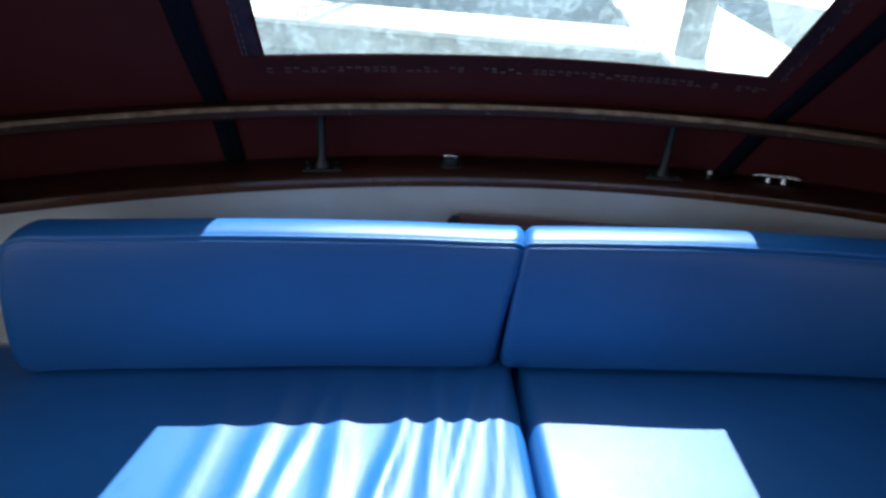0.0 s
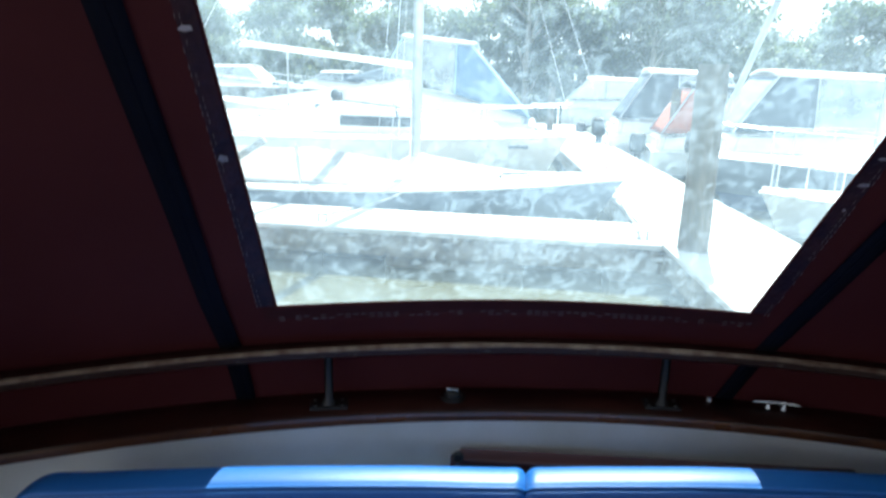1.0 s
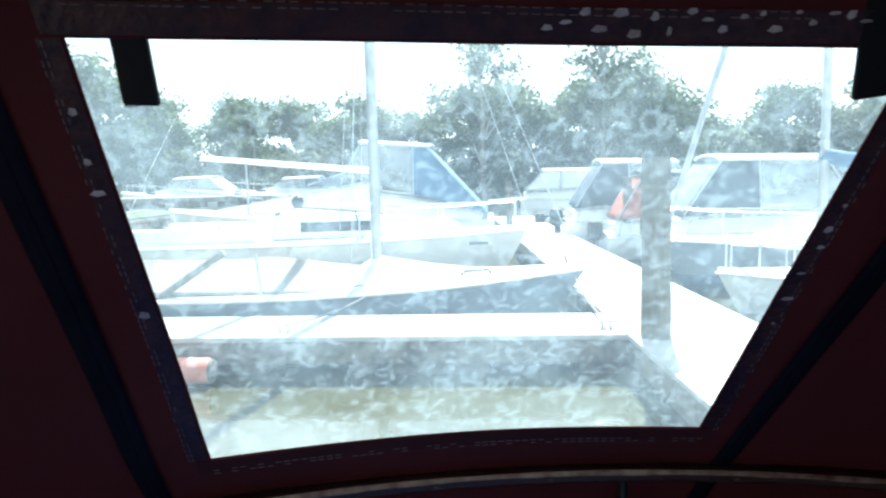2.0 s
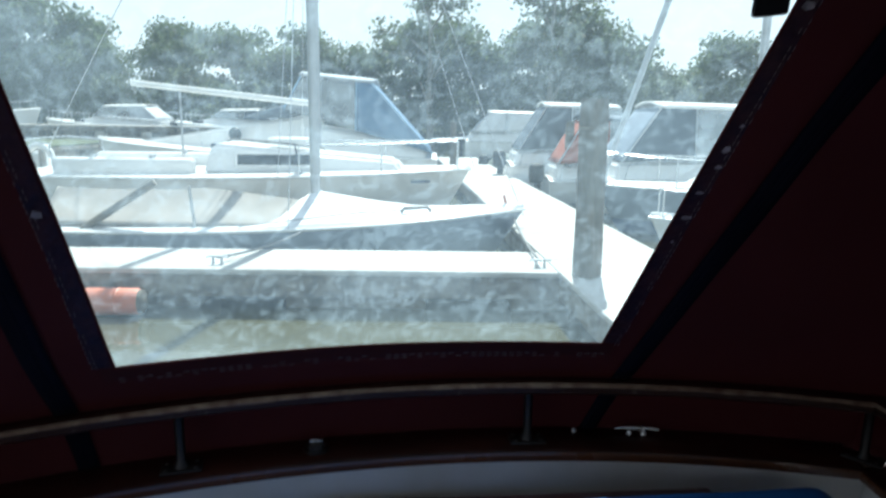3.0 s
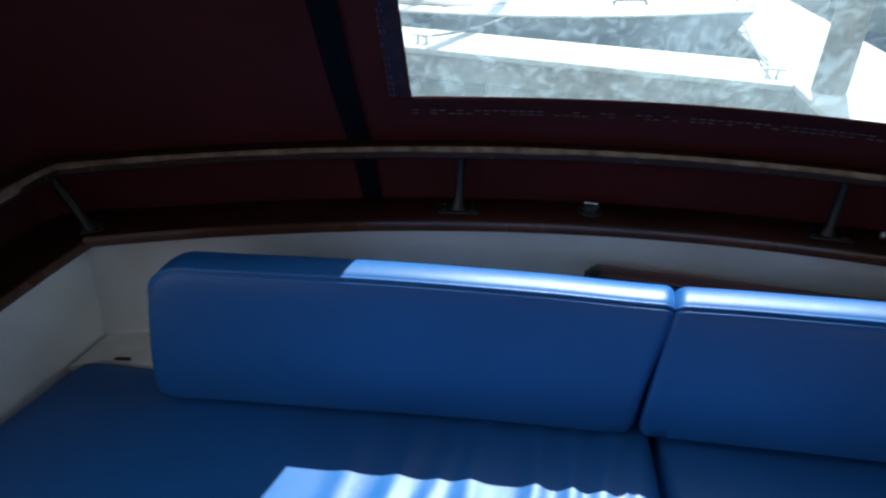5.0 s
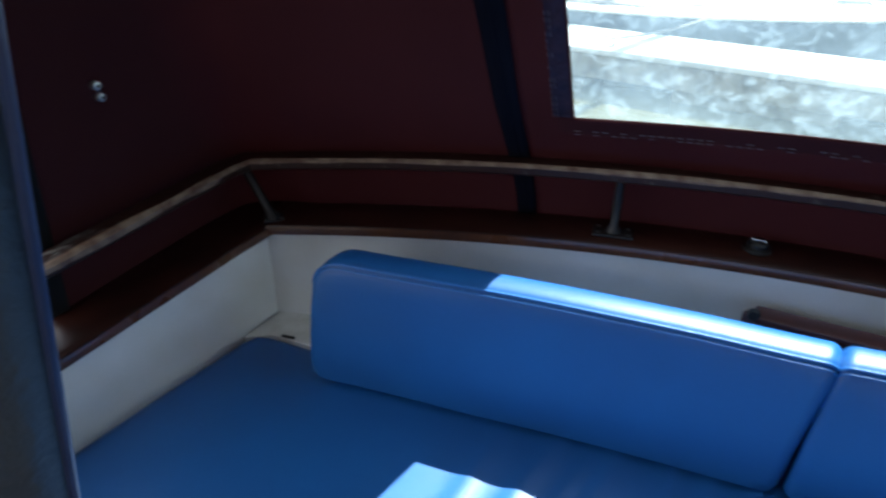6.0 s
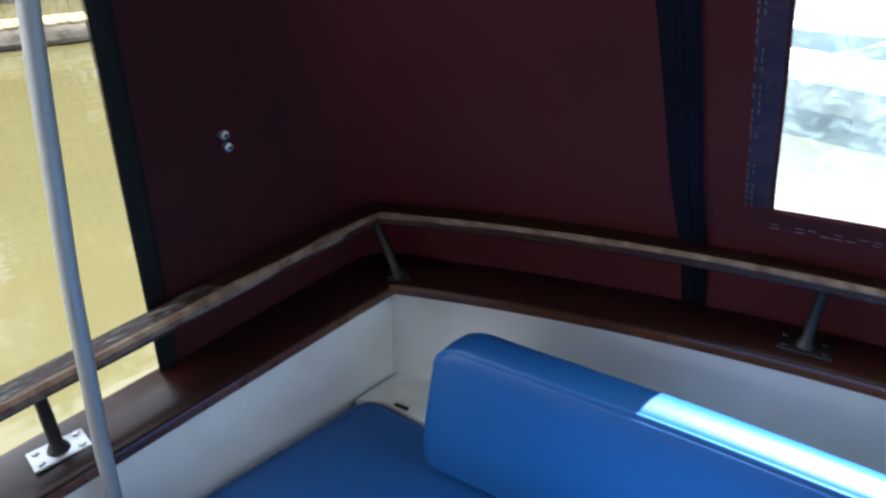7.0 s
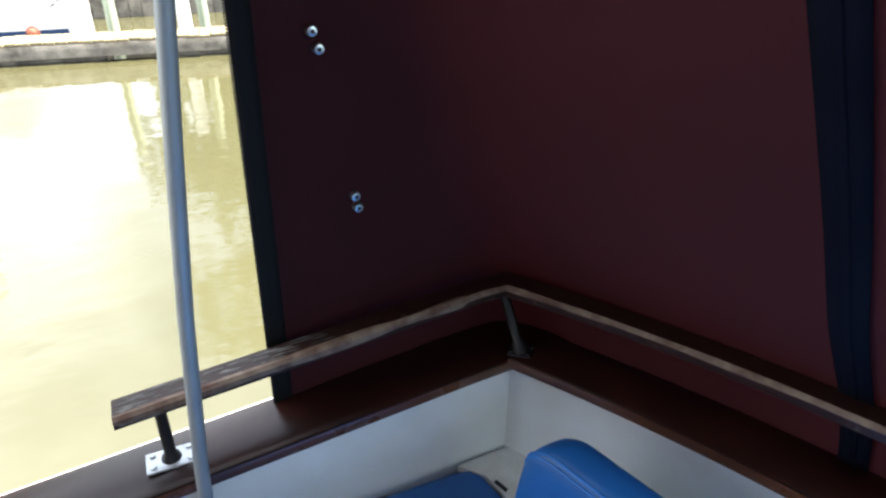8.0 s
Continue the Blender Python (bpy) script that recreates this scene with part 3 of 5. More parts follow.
def backrest(xa, xb, ra, rb, lean_a, lean_b, label):
    """A backrest bent along the stern, with top corners of radius ra and rb."""
    cx = 0.5 * (xa + xb)
    ob = thing("backrest_cushion", label, "backrest cushion", (cx, back_front(cx) + 0.05, SEAT_Z), group="bench cushions")
    o = ob.matrix_world.translation
    H, T = 0.298, 0.088

    # rounded section: depth and height, front bottom round to back bottom
    sec = [(0.016, 0.0)]
    sec += [(0.0 - 0.010 * math.sin(math.pi * k), 0.02 + 0.88 * k) for k in np.linspace(0, 1, 12)]
    sec += [(0.004, 0.945), (0.010, 0.972), (0.020, 0.990), (0.034, 1.0), (0.052, 1.002), (0.068, 0.995), (0.080, 0.97), (T, 0.92), (T, 0.5), (T, 0.02), (T - 0.012, 0.0)]
    bm = bmesh.new()
    rows = []
    n = 64
    for i in range(n + 1):
        s = i / n
        s = 0.5 - 0.5 * math.cos(math.pi * s)
        x = xa + (xb - xa) * s
        da, db = x - xa, xb - x
        drop = edge_drop(da, ra) + edge_drop(db, rb)
        pinch = 0.5 * edge_drop(da, min(0.03, ra)) + 0.5 * edge_drop(db, min(0.03, rb))
        row = []
        for u, v in sec:
            wedge = (1 - v) * max(0, 1 - 1.25 * u / T)
            xx = x + lean_a * wedge * max(0, 1 - da / 0.3) + lean_b * wedge * max(0, 1 - db / 0.3)
            lift = 0.7 * edge_drop(da, 0.05 if ra > 0.05 else 0.025) + 0.7 * edge_drop(db, 0.05 if rb > 0.05 else 0.025)
            h = lift * (1 - v) + v * (H - drop) + 0.006 * v * noise.noise((xx * 2.5, 4, v))
            uu = u - 0.026 * max(0, 1 - v) ** 1.5 * (1 - u / T) + pinch * (1 - 2 * u / T) + 0.004 * noise.noise((xx * 4, v * 3, 8))
            row.append(bm.verts.new(Vector((xx, back_front(xx) + uu, SEAT_Z + 0.012 + h)) - o))
        rows.append(row)
    k = len(sec)
    for a, b in zip(rows, rows[1:]):
        for j in range(k):
            bm.faces.new((a[j], a[(j + 1) % k], b[(j + 1) % k], b[j]))
    bm.faces.new(rows[0])
    bm.faces.new(rows[-1][::-1])
    pipe = [[v.co.copy() for v in row] for row in rows]
    pad = part("pad", bm, VINYL_BLUE, ob, edge=70)
    for idx, rad in ((14, 0.0030), (13, 0.0020)):
        part("piping", tubed([r[idx] + Vector((0, -0.001, 0.0)) for r in pipe[2:-2]], rad, 8), PIPING, pad)
    return ob


backrest(-0.745, 0.2200, 0.075, 0.024, 0.0, -0.036, "long blue vinyl backrest cushion with rounded end and piped top")
backrest(0.2150, 1.20, 0.024, 0.085, -0.018, 0.0, "blue vinyl backrest cushion with piped top, beside another")

# ---- board behind the backrest ----
board = thing("wooden_board", "red-brown wooden board with dark knob behind the backrest", "board", (0.52, stern_y(0.52) - 0.115, 0.967), turn=4)
part("panel", boxed((0, 0, 0.112), (0.94, 0.022, 0.224), 0.006, pose(0, 0, 0, -12, 0, 0)), RED_BOARD, board)
part("top_batten", boxed((0, 0.03, 0.213), (0.90, 0.055, 0.02), 0.007), RED_BOARD, board)
part("knob", tubed([(-0.452, 0.02, 0.216), (-0.452, 0.012, 0.226), (-0.452, 0.0, 0.231), (-0.452, -0.008, 0.232)], [0.009, 0.008, 0.013, 0.009], 14), RUBBER, board)


# ---- canvas enclosure ----
def top_y(x):
    return 1.04 + 0.08 * (x + 0.32) - 0.35 * max(0, -0.4 - x) ** 2


Z_TOP = 2.37


def canvas(x, z):
    """The stern canvas: upright outside the rail, then leaning in towards the roof."""
    low = stern_y(x) + 0.118
    if z <= 1.39:
        y = low - 0.048 * (max(0, z - 1.2) / 0.19) ** 1.5
    elif z <= 1.55:
        y = low - 0.048 - 0.525 * (z - 1.39)
    else:
        y0 = low - 0.132
        y = y0 + (top_y(x) - y0) * (z - 1.55) / (Z_TOP - 1.55)
    y += 0.008 * noise.noise((x * 2.2, z * 2.0, 5.0)) * min(1, max(0, (z - 1.45) * 4))
    y += 0.05 * max(0, x - 0.9) * math.sin(13 * (z + 0.55 * x)) * min(1, max(0, (z - 1.45) * 3))
    return Vector((x, y, z))


def canvas_side_x(z):
    return -1.125 + 0.09 * (z - 1.12)


def left_sheet(u, v):
    """From the zip edge along the side, round the corner and along the stern to the band."""
    z = 1.17 + (Z_TOP - 1.17) * v
    z_side = 1.135 + (Z_TOP - 1.135) * v
    xs = canvas_side_x(z)
    corner = canvas(-0.95, z)
    a, m, b = Vector((xs, corner.y - 0.13, z)), Vector((xs + 0.008, corner.y - 0.03, z)), corner
    if u < 0.4:
        k = u / 0.4
        p = Vector((xs, 0.735, z_side)).lerp(a, k)
        p.x += 0.006 * noise.noise((p.y * 3, z * 2.5, 11)) - 0.02 * math.sin(math.pi * k) * v * (1 - v)
        return p
    if u < 0.65:
        t = (u - 0.4) / 0.25
        return a * (1 - t) ** 2 + m * 2 * t * (1 - t) + b * t * t
    x = -0.95 + (band_left(z) + 0.95) * (u - 0.65) / 0.35
    return canvas(x, z)


def band_left(z):
    return -0.46 - 0.04 * (z - 1.47)


def band_right(z):
    return 0.79 + 0.38 * (z - 1.5)


def win_l(z):
    return -0.338 - 0.012 * (z - 1.53)


def win_r(z):
    return 0.697 + 0.245 * (z - 1.536)


def win_bottom(k):
    return 1.530 + 0.006 * k + 0.012 * math.sin(math.pi * k)


def win_top(k):
    return 2.308 - 0.04 * k


enclosure = thing("canvas_enclosure", "maroon canvas boat enclosure with a clear window", "boat canopy")
solid(part("side_panel", grid(left_sheet, 60, 36), CANVAS, enclosure), 0.0025)

NW, MW = 44, 26


def window_sheet(i, j):
    """Columns: three in each margin, the rest in the opening; rows likewise."""
    k = (i - 3) / (NW - 6)
    q = (j - 6) / (MW - 9)
    kk = min(1, max(0, k))
    zb, zt = win_bottom(kk), win_top(kk)
    if q < 0:
        z = zb + (zb - (stern_z(0) - 0.055)) * (q * (MW - 9) / 6)
    elif q > 1:
        z = zt + (Z_TOP - zt) * ((q - 1) * (MW - 9) / 3)
    else:
        z = zb + (zt - zb) * q
    if k < 0:
        x = win_l(z) + (win_l(z) - band_left(z)) * (k * (NW - 6) / 3)
    elif k > 1:
        x = win_r(z) + (band_right(z) - win_r(z)) * ((k - 1) * (NW - 6) / 3)
    else:
        x = win_l(z) + (win_r(z) - win_l(z)) * k
    return canvas(x, z)


panel = part("window_panel", grid(lambda u, v: window_sheet(round(u * NW), round(v * MW)), NW, MW, lambda i, j: 3 <= i < NW - 3 and 6 <= j < MW - 3), CANVAS, enclosure)
solid(panel, 0.0025)


def pane_point(u, v):
    z = win_bottom(u) - 0.012 + (win_top(u) - win_bottom(u) + 0.024) * v
    x = win_l(z) - 0.012 + (win_r(z) - win_l(z) + 0.024) * u
    p = canvas(x, z)
    return p + Vector((0, 0.004, 0))


part("clear_pane", grid(pane_point, 40, 26), CLEAR_VINYL, panel, "clouded and scratched clear vinyl pane")

# shiny hem of the pane, seen inside the cut edge
def hem(side):
    def fn(u, v):
        w = 0.035
        if side == "l":
            z = win_bottom(0) + 0.0 + (win_top(0) - win_bottom(0)) * v
            return canvas(win_l(z) - 0.004 - w * u, z) + Vector((0, -0.0045, 0))
        if side == "r":
            z = win_bottom(1) + (win_top(1) - win_bottom(1)) * v
            return canvas(win_r(z) + 0.004 + w * u, z) + Vector((0, -0.0045, 0))
        if side == "t":
            z = win_top(v) + 0.004 + w * 1.2 * u
            return canvas(win_l(2.3) - 0.03 + (win_r(2.25) - win_l(2.3) + 0.06) * v, z) + Vector((0, -0.005, 0))
        z = win_bottom(v) - 0.004 - w * u
        return canvas(win_l(1.53) - 0.03 + (win_r(1.53) - win_l(1.53) + 0.06) * v, z) + Vector((0, -0.005, 0))
    return fn


HEM = material("shiny_hem", (0.045, 0.018, 0.026), 0.36, vary=0.45, scale=26, grain=70, bump=0.9, second=(0.016, 0.010, 0.024), spec=0.22)
for side in "lrtb":
    part("hem", grid(hem(side), 3, 40), HEM if side != "b" else CANVAS, panel, "glossy vinyl hem" if side != "b" else "")


def stitches():
    bm = bmesh.new()
    random.seed(5)

    def dash(p, q, w=0.0016):
        d = (q - p)
        s = d.cross(Vector((0, 1, 0))).normalized() * w
        out = Vector((0, -0.0075, 0))
        vs = [bm.verts.new(r + out) for r in (p - s, q - s, q + s, p + s)]
        bm.faces.new(vs)
    for row in (0.03, 0.038):
        n = 60
        for i in range(n):
            k = i / n
            for edge in ("l", "r", "b", "t"):
                if random.random() < (0.35 if edge != "b" else 0.3):
                    continue
                k2 = k + 0.68 / n
                if edge in "lr":
                    z, z2 = (win_bottom(0) + (win_top(0) - win_bottom(0)) * c for c in (k, k2))
                    f = (lambda zz: win_l(zz) - row) if edge == "l" else (lambda zz: win_r(zz) + row)
                    dash(canvas(f(z), z), canvas(f(z2), z2), 0.0009)
                else:
                    x, x2 = (win_l(1.6) + (win_r(1.6) - win_l(1.6)) * c for c in (k, k2))
                    g = (lambda c: win_bottom(c) - row) if edge == "b" else (lambda c: win_top(c) + row + 0.01)
                    dash(canvas(x, g(k)), canvas(x2, g(k2)), 0.0009)
    return bm


tagged(part("stitching", stitches(), STITCH, panel, "pale stitching round the window", smooth=False), kind="stuff")


def tape_and_glints():
    """Torn old tape along the pane's head and edge, gloss and glints coloured pale."""
    bm = bmesh.new()
    rnd = random.Random(3)
    for i in range(34):
        if i < 22:
            k = 0.55 + 0.45 * i / 22
            z = win_top(k) + rnd.uniform(0.012, 0.045)
            x = win_l(z) + (win_r(z) - win_l(z)) * k
        else:
            z = 1.75 + 0.5 * rnd.random()
            x = (win_r(z) + rnd.uniform(0.012, 0.03)) if i % 3 else (win_l(z) - rnd.uniform(0.012, 0.03))
        w, h = rnd.uniform(0.004, 0.014), rnd.uniform(0.003, 0.009)
        vs = [bm.verts.new(canvas(x + a * w * rnd.uniform(0.7, 1), z + b * h * rnd.uniform(0.6, 1)) + Vector((0, -0.008, 0))) for a, b in ((-1, -0.4), (-0.2, -1), (1, -0.5), (0.8, 0.7), (-0.4, 1))]
        bm.faces.new(vs)
    return bm


TAPE = material("pale_tape_and_glint", (0.42, 0.38, 0.42), 0.25, vary=0.3, scale=30, grain=90, bump=0.3)
tagged(part("tape_and_glints", tape_and_glints(), TAPE, panel, "torn bits of old tape, gloss and glints coloured in", smooth=False), kind="stuff")


def right_sheet(u, v):
    z = 1.22 + (Z_TOP - 1.22) * v
    if u < 0.5:
        x0, x1 = band_right(z), 1.30
        return canvas(x0 + (x1 - x0) * u / 0.5, z)
    c = canvas(1.30, z)
    t = (u - 0.5) / 0.5
    xs = 1.47 - 0.09 * (z - 1.2)
    return Vector((c.x + (xs - c.x) * min(1, t / 0.15) ** 0.6, c.y - max(0, t - 0.05) / 0.95 * (c.y - 0.75), z - 0.03 * t * (1 - v)))


solid(part("side_panel", grid(right_sheet, 50, 30), CANVAS, enclosure), 0.0025)


def curtain(u, v):
    """A half-rolled sheet added out of view to cut light from the right."""
    y = 0.75 - 1.95 * u
    z = 1.50 + (Z_TOP + 0.08 - 1.50) * v
    return Vector((1.47 - 0.09 * (z - 1.2) + 0.01 * noise.noise((y * 3, z * 3, 4)), y, z))


curt = solid(part("side_curtain", grid(curtain, 24, 12), CANVAS, enclosure, "unseen canvas screen added to cut light from the right"), 0.0025)
part("rolled_hem", tubed([curtain(u, 0) for u in np.linspace(0, 1, 20)], 0.035, 14), CANVAS, curt)


def roof_point(u, v):
    x0, x1 = canvas_side_x(Z_TOP), 1.365
    x = x0 + (x1 - x0) * u
    edge = top_y(x) + 0.003
    y = edge + (-1.25 - edge) * v
    z = Z_TOP + 0.10 * math.sin(min(1, v / 0.35) * math.pi / 2) + 0.05 * math.sin(math.pi * u) * min(1, v * 4)
    return Vector((x, y, z))


solid(part("roof_panel", grid(roof_point, 24, 24), CANVAS, enclosure), 0.0025)


def valance(u, v):
    y = top_y(canvas_side_x(Z_TOP)) - 0.02 + (-1.25 - top_y(-1.0)) * u
    return Vector((canvas_side_x(Z_TOP) - 0.004, y, Z_TOP + 0.09 * min(1, u * 3) - 0.09 * v))


solid(part("valance", grid(valance, 20, 3), CANVAS, enclosure), 0.0025)


def strip(center, w0, w1, z0, z1, lift=-0.006):
    return grid(lambda u, v: canvas(center(z0 + (z1 - z0) * v) + (u - 0.5) * (w0 + (w1 - w0) * v), z0 + (z1 - z0) * v) + Vector((0, lift, 0)), 3, 40)


for fn in (band_left, band_right):
    band = solid(part("zip_flap", strip(fn, 0.042, 0.066, 1.255, Z_TOP - 0.01), WEBBING, enclosure, "dark navy zip flap"), 0.003)
    solid(part("zip_seam", strip(fn, 0.008, 0.010, 1.28, Z_TOP - 0.02, -0.0085), WEBBING, band), 0.0015)

# black zip tape with teeth on the free edge of the side panel
tape = part("zip_tape", grid(lambda u, v: Vector((canvas_side_x(1.13 + 1.2 * v) + 0.004, 0.728 + 0.034 * u, 1.13 + 1.2 * v)), 3, 40), BLACK_TAPE, enclosure, "black zip tape on the open edge")
solid(tape, 0.004)
bm = bmesh.new()
for i in range(280):
    z = 1.14 + 1.19 * i / 280
    box(bm, (canvas_side_x(z) + 0.004, 0.7265, z), (0.004, 0.0045, 0.0024))
part("zip_teeth", bm, BLACK_TAPE, tape, smooth=False)

# press studs in pairs on the side panel
for (sy, sz) in ((0.846, 1.889), (0.855, 1.862), (0.906, 1.603), (0.911, 1.580)):
    c = Vector((canvas_side_x(sz) + 0.009, sy, sz))
    ring = part("press_stud", tubed([c - Vector((0.012, 0, 0)), c, c + Vector((0.0025, 0, 0)), c + Vector((0.003, 0, 0))], [0.0086, 0.0086, 0.007, 0.0048], 18), STEEL, enclosure, "chrome press stud")
    part("stud_socket", tubed([c + Vector((0.0025, 0, 0)), c + Vector((0.0042, 0, 0))], [0.0035, 0.003], 10), RUBBER, ring)

# roll-up straps hanging at the window's head
for sx, zl, tilt in ((-0.256, 2.232, 4), (0.80, 2.215, -7)):
    c = canvas(sx, 2.30)
    bm = boxed((0, 0, 0), (0.056, 0.012, 0.40), 0.005, seg=3)
    bmesh.ops.transform(bm, matrix=pose(c.x, c.y - 0.035, zl + 0.17, 22, tilt, 0), verts=bm.verts)
    part("roll_strap", bm, BLACK_TAPE, enclosure, "black webbing roll-up strap")

# bent tube of the canopy frame, foot on the cockpit side
frame_tube = thing("canopy_frame", "stainless canopy frame tube bolted to the cockpit side", "canopy frame", (-1.0, 0.57, 0.99))
px0 = Vector((-1.0, 0.57, 0.99))
pts = [Vector((-0.998, 0.568, 0.985)), Vector((-0.995, 0.580, 1.2)), Vector((-0.985, 0.605, 1.5)), Vector((-0.972, 0.632, 1.75)), Vector((-0.955, 0.66, 2.0)), Vector((-0.93, 0.69, 2.2)), Vector((-0.86, 0.715, 2.33)), Vector((-0.6, 0.73, 2.40)), Vector((0.2, 0.74, 2.43)), Vector((1.05, 0.74, 2.40)), Vector((1.32, 0.72, 2.2)), Vector((1.36, 0.66, 1.5)), Vector((1.365, 0.62, 1.15))]
part("tube", tubed([p - px0 - Vector((0, 0.012, 0)) for p in pts], 0.0125, 16), POLE, frame_tube)
foot = part("foot_bracket", boxed((-0.012, -0.002, -0.005), (0.026, 0.036, 0.05), 0.005), STEEL, frame_tube)
part("bolt", tubed([(0.0, -0.004, -0.012), (0.018, -0.004, -0.012), (0.021, -0.004, -0.012)], [0.009, 0.009, 0.005], 6), ALUMINIUM, foot)
part("end_cap", tubed([(0.0, 0.0, -0.03), (0.0, 0.0, 0.03)], [0.016, 0.0145], 16), STEEL, frame_tube)
part("lock_pin", tubed([(0.004, 0.02, 0.055), (0.016, 0.02, 0.055)], 0.006, 10), RUBBER, frame_tube)

# ---- helm chair beside the camera ----
CHAIR = (-0.375, 0.156, SOLE_Z)
chair = thing("helm_chair", "tall slate vinyl helm chair with blue piping", "helm chair", CHAIR, turn=53)


def chair_back(u, v):
    h = 0.72 + 0.90 * v
    w = 0.140 + 0.112 * v - (0.10 * max(0, (v - 0.93) / 0.07) ** 2)
    return Vector((w * (2 * u - 1), 0.03 * (2 * u - 1) ** 2 - 0.02 * v, h))


backp = part("back", grid(chair_back, 16, 24), DARK_VINYL, chair)
solid(backp, 0.045)
for sgn in (0.0, 1.0):
    part("piping", tubed([chair_back(sgn, v) + Vector((0.003 * (2 * sgn - 1), -0.020, 0)) for v in np.linspace(0, 1, 24)], 0.004, 10), NAVY_PIPING, backp)
part("seat", boxed((0, 0.24, 0.56), (0.36, 0.36, 0.10), 0.035, seg=3), DARK_VINYL, chair)
part("pedestal", tubed([(0, 0.2, 0.0), (0, 0.2, 0.02), (0, 0.2, 0.04), (0, 0.2, 0.53)], [0.16, 0.15, 0.045, 0.04], 20), STEEL, chair)


# ---- docks ----
def dock(name, a, b, width, top, label, depth=0.26):
    """A timber dock from a to b in plan: beams, then cross planks last in the file."""
    a, b = Vector((*a, 0)), Vector((*b, 0))
    d = (b - a).normalized()
    n = Vector((-d.y, d.x, 0))
    turn = math.degrees(math.atan2(d.y, d.x))
    L = (b - a).length
    ob = thing(name, label, "dock", (a.x, a.y, 0), turn=turn, kind="structure")
    for side in (-1, 1):
        part("fascia_beam", boxed((L / 2, side * (width / 2 - 0.03), top - 0.04 - depth / 2), (L, 0.06, depth), 0.01), BEAM, ob)
    for i in range(int(L / 2.4) + 1):
        part("float", boxed((0.6 + i * 2.4, 0, top - 0.36), (1.5, width - 0.3, 0.42), 0.04), BEAM, ob)
    return ob, L, width, top


def planks(d, mat, ragged):
    ob, L, width, top = d
    me = None
    pitch = 0.145
    n = int(L / pitch)
    for i in range(n):
        if me is None:
            first = part("plank", boxed((0, 0, 0), (0.1425 if ragged < 0.02 else 0.132, width + 0.05, 0.035), 0.005, seg=1), mat, ob)
            me = first.data
            p = first
        else:
            p = new("plank", me)
            p.parent = ob
        p.matrix_basis = pose((i + 0.5) * pitch, ragged * random.uniform(-1, 1), top - 0.019 + random.uniform(-0.003, 0.003), 0, random.uniform(-0.6, 0.6), random.uniform(-0.3, 0.3))


DOCKS = [
    dock("finger_dock", (-15.5, 7.42), (2.0, 7.32), 1.0, 0.45, "pale concrete-topped finger pontoon with dark timber sides"),
    dock("main_walkway", (3.05, -4.0), (1.15, 24.5), 1.4, 0.47, "pale concrete-topped walkway pontoon running to the far shore"),
    dock("far_dock", (-12.24, -10.0), (-8.21, 11.5), 0.5, 0.29, "narrow cream timber dock across the water", 0.18),
]

random.seed(8)


def piling(x, y, r, top, lean, label, mat=PILE):
    ob = thing("piling", label, "piling", (x, y, -1.2), group="mooring piles")
    bm = bmesh.new()
    pts = [(lean * k * (top + 1.2), 0.0, k * (top + 1.2)) for k in np.linspace(0, 1, 16)]
    rad = [r * (1.06 - 0.08 * k + 0.05 * noise.noise((k * 6, x, 1))) for k in np.linspace(0, 1, 15)] + [r * 0.93]
    tube(bm, pts, rad, 20)
    for v in bm.verts:
        a = math.atan2(v.co.y, v.co.x)
        v.co += 0.012 * noise.noise((math.cos(a) * 3, math.sin(a) * 3, v.co.z * 0.8)) * Vector((math.cos(a), math.sin(a), 0))
    part("shaft", bm, mat, ob)
    part("iron_hoop", tubed([(lean * (top + 0.9), 0, top + 0.9 + z) for z in (0, 0.04)], r * 1.04, 20), BEAM, ob)
    return ob


piling(1.86, 6.62, 0.138, 2.2, -0.006, "tall weathered timber mooring pile at the dock corner")
piling(3.4, 15.5, 0.10, 1.9, 0.0, "timber mooring pile beside the walkway")
piling(0.9, 20.5, 0.10, 1.8, 0.0, "timber mooring pile beside the walkway")
piling(-11.40, 0.98, 0.075, 1.9, -0.05, "pale green bleached mooring pile behind the far dock", PILE_PALE)
piling(-11.35, 2.28, 0.075, 1.9, -0.06, "pale green bleached mooring pile behind the far dock", PILE_PALE)
piling(-11.65, 2.02, 0.10, 1.7, 0.0, "white painted mooring pile behind the far dock", HULL_WHITE)
piling(-11.9, -0.62, 0.075, 1.9, -0.05, "pale green bleached mooring pile behind the far dock", PILE_PALE)


def dock_cleat(x, y, z, turn=0):
    ob = thing("dock_cleat", "small galvanised mooring cleat on the dock", "cleat", (x, y, z), group="dock cleats", turn=turn)
    part("horn", tubed([(-0.12, 0, 0.075), (-0.08, 0, 0.085), (0.08, 0, 0.085), (0.12, 0, 0.075)], [0.009, 0.013, 0.013, 0.009], 10), ALUMINIUM, ob)
    for sx in (-0.045, 0.045):
        part("foot", tubed([(sx, 0, 0), (sx, 0, 0.085)], [0.02, 0.011], 10), ALUMINIUM, ob)


for cx, cy in ((-1.95, 7.02), (1.45, 7.02), (-6.2, 7.05)):
    dock_cleat(cx, cy, 0.452)


# ---- boats ----
def hull_half(s, B):
    k = max(0.0, (s - 0.4) / 0.6)
    return 0.5 * B * (0.80 + 0.20 * min(1, s / 0.35)) * max(0.0, 1 - k ** 2.3)


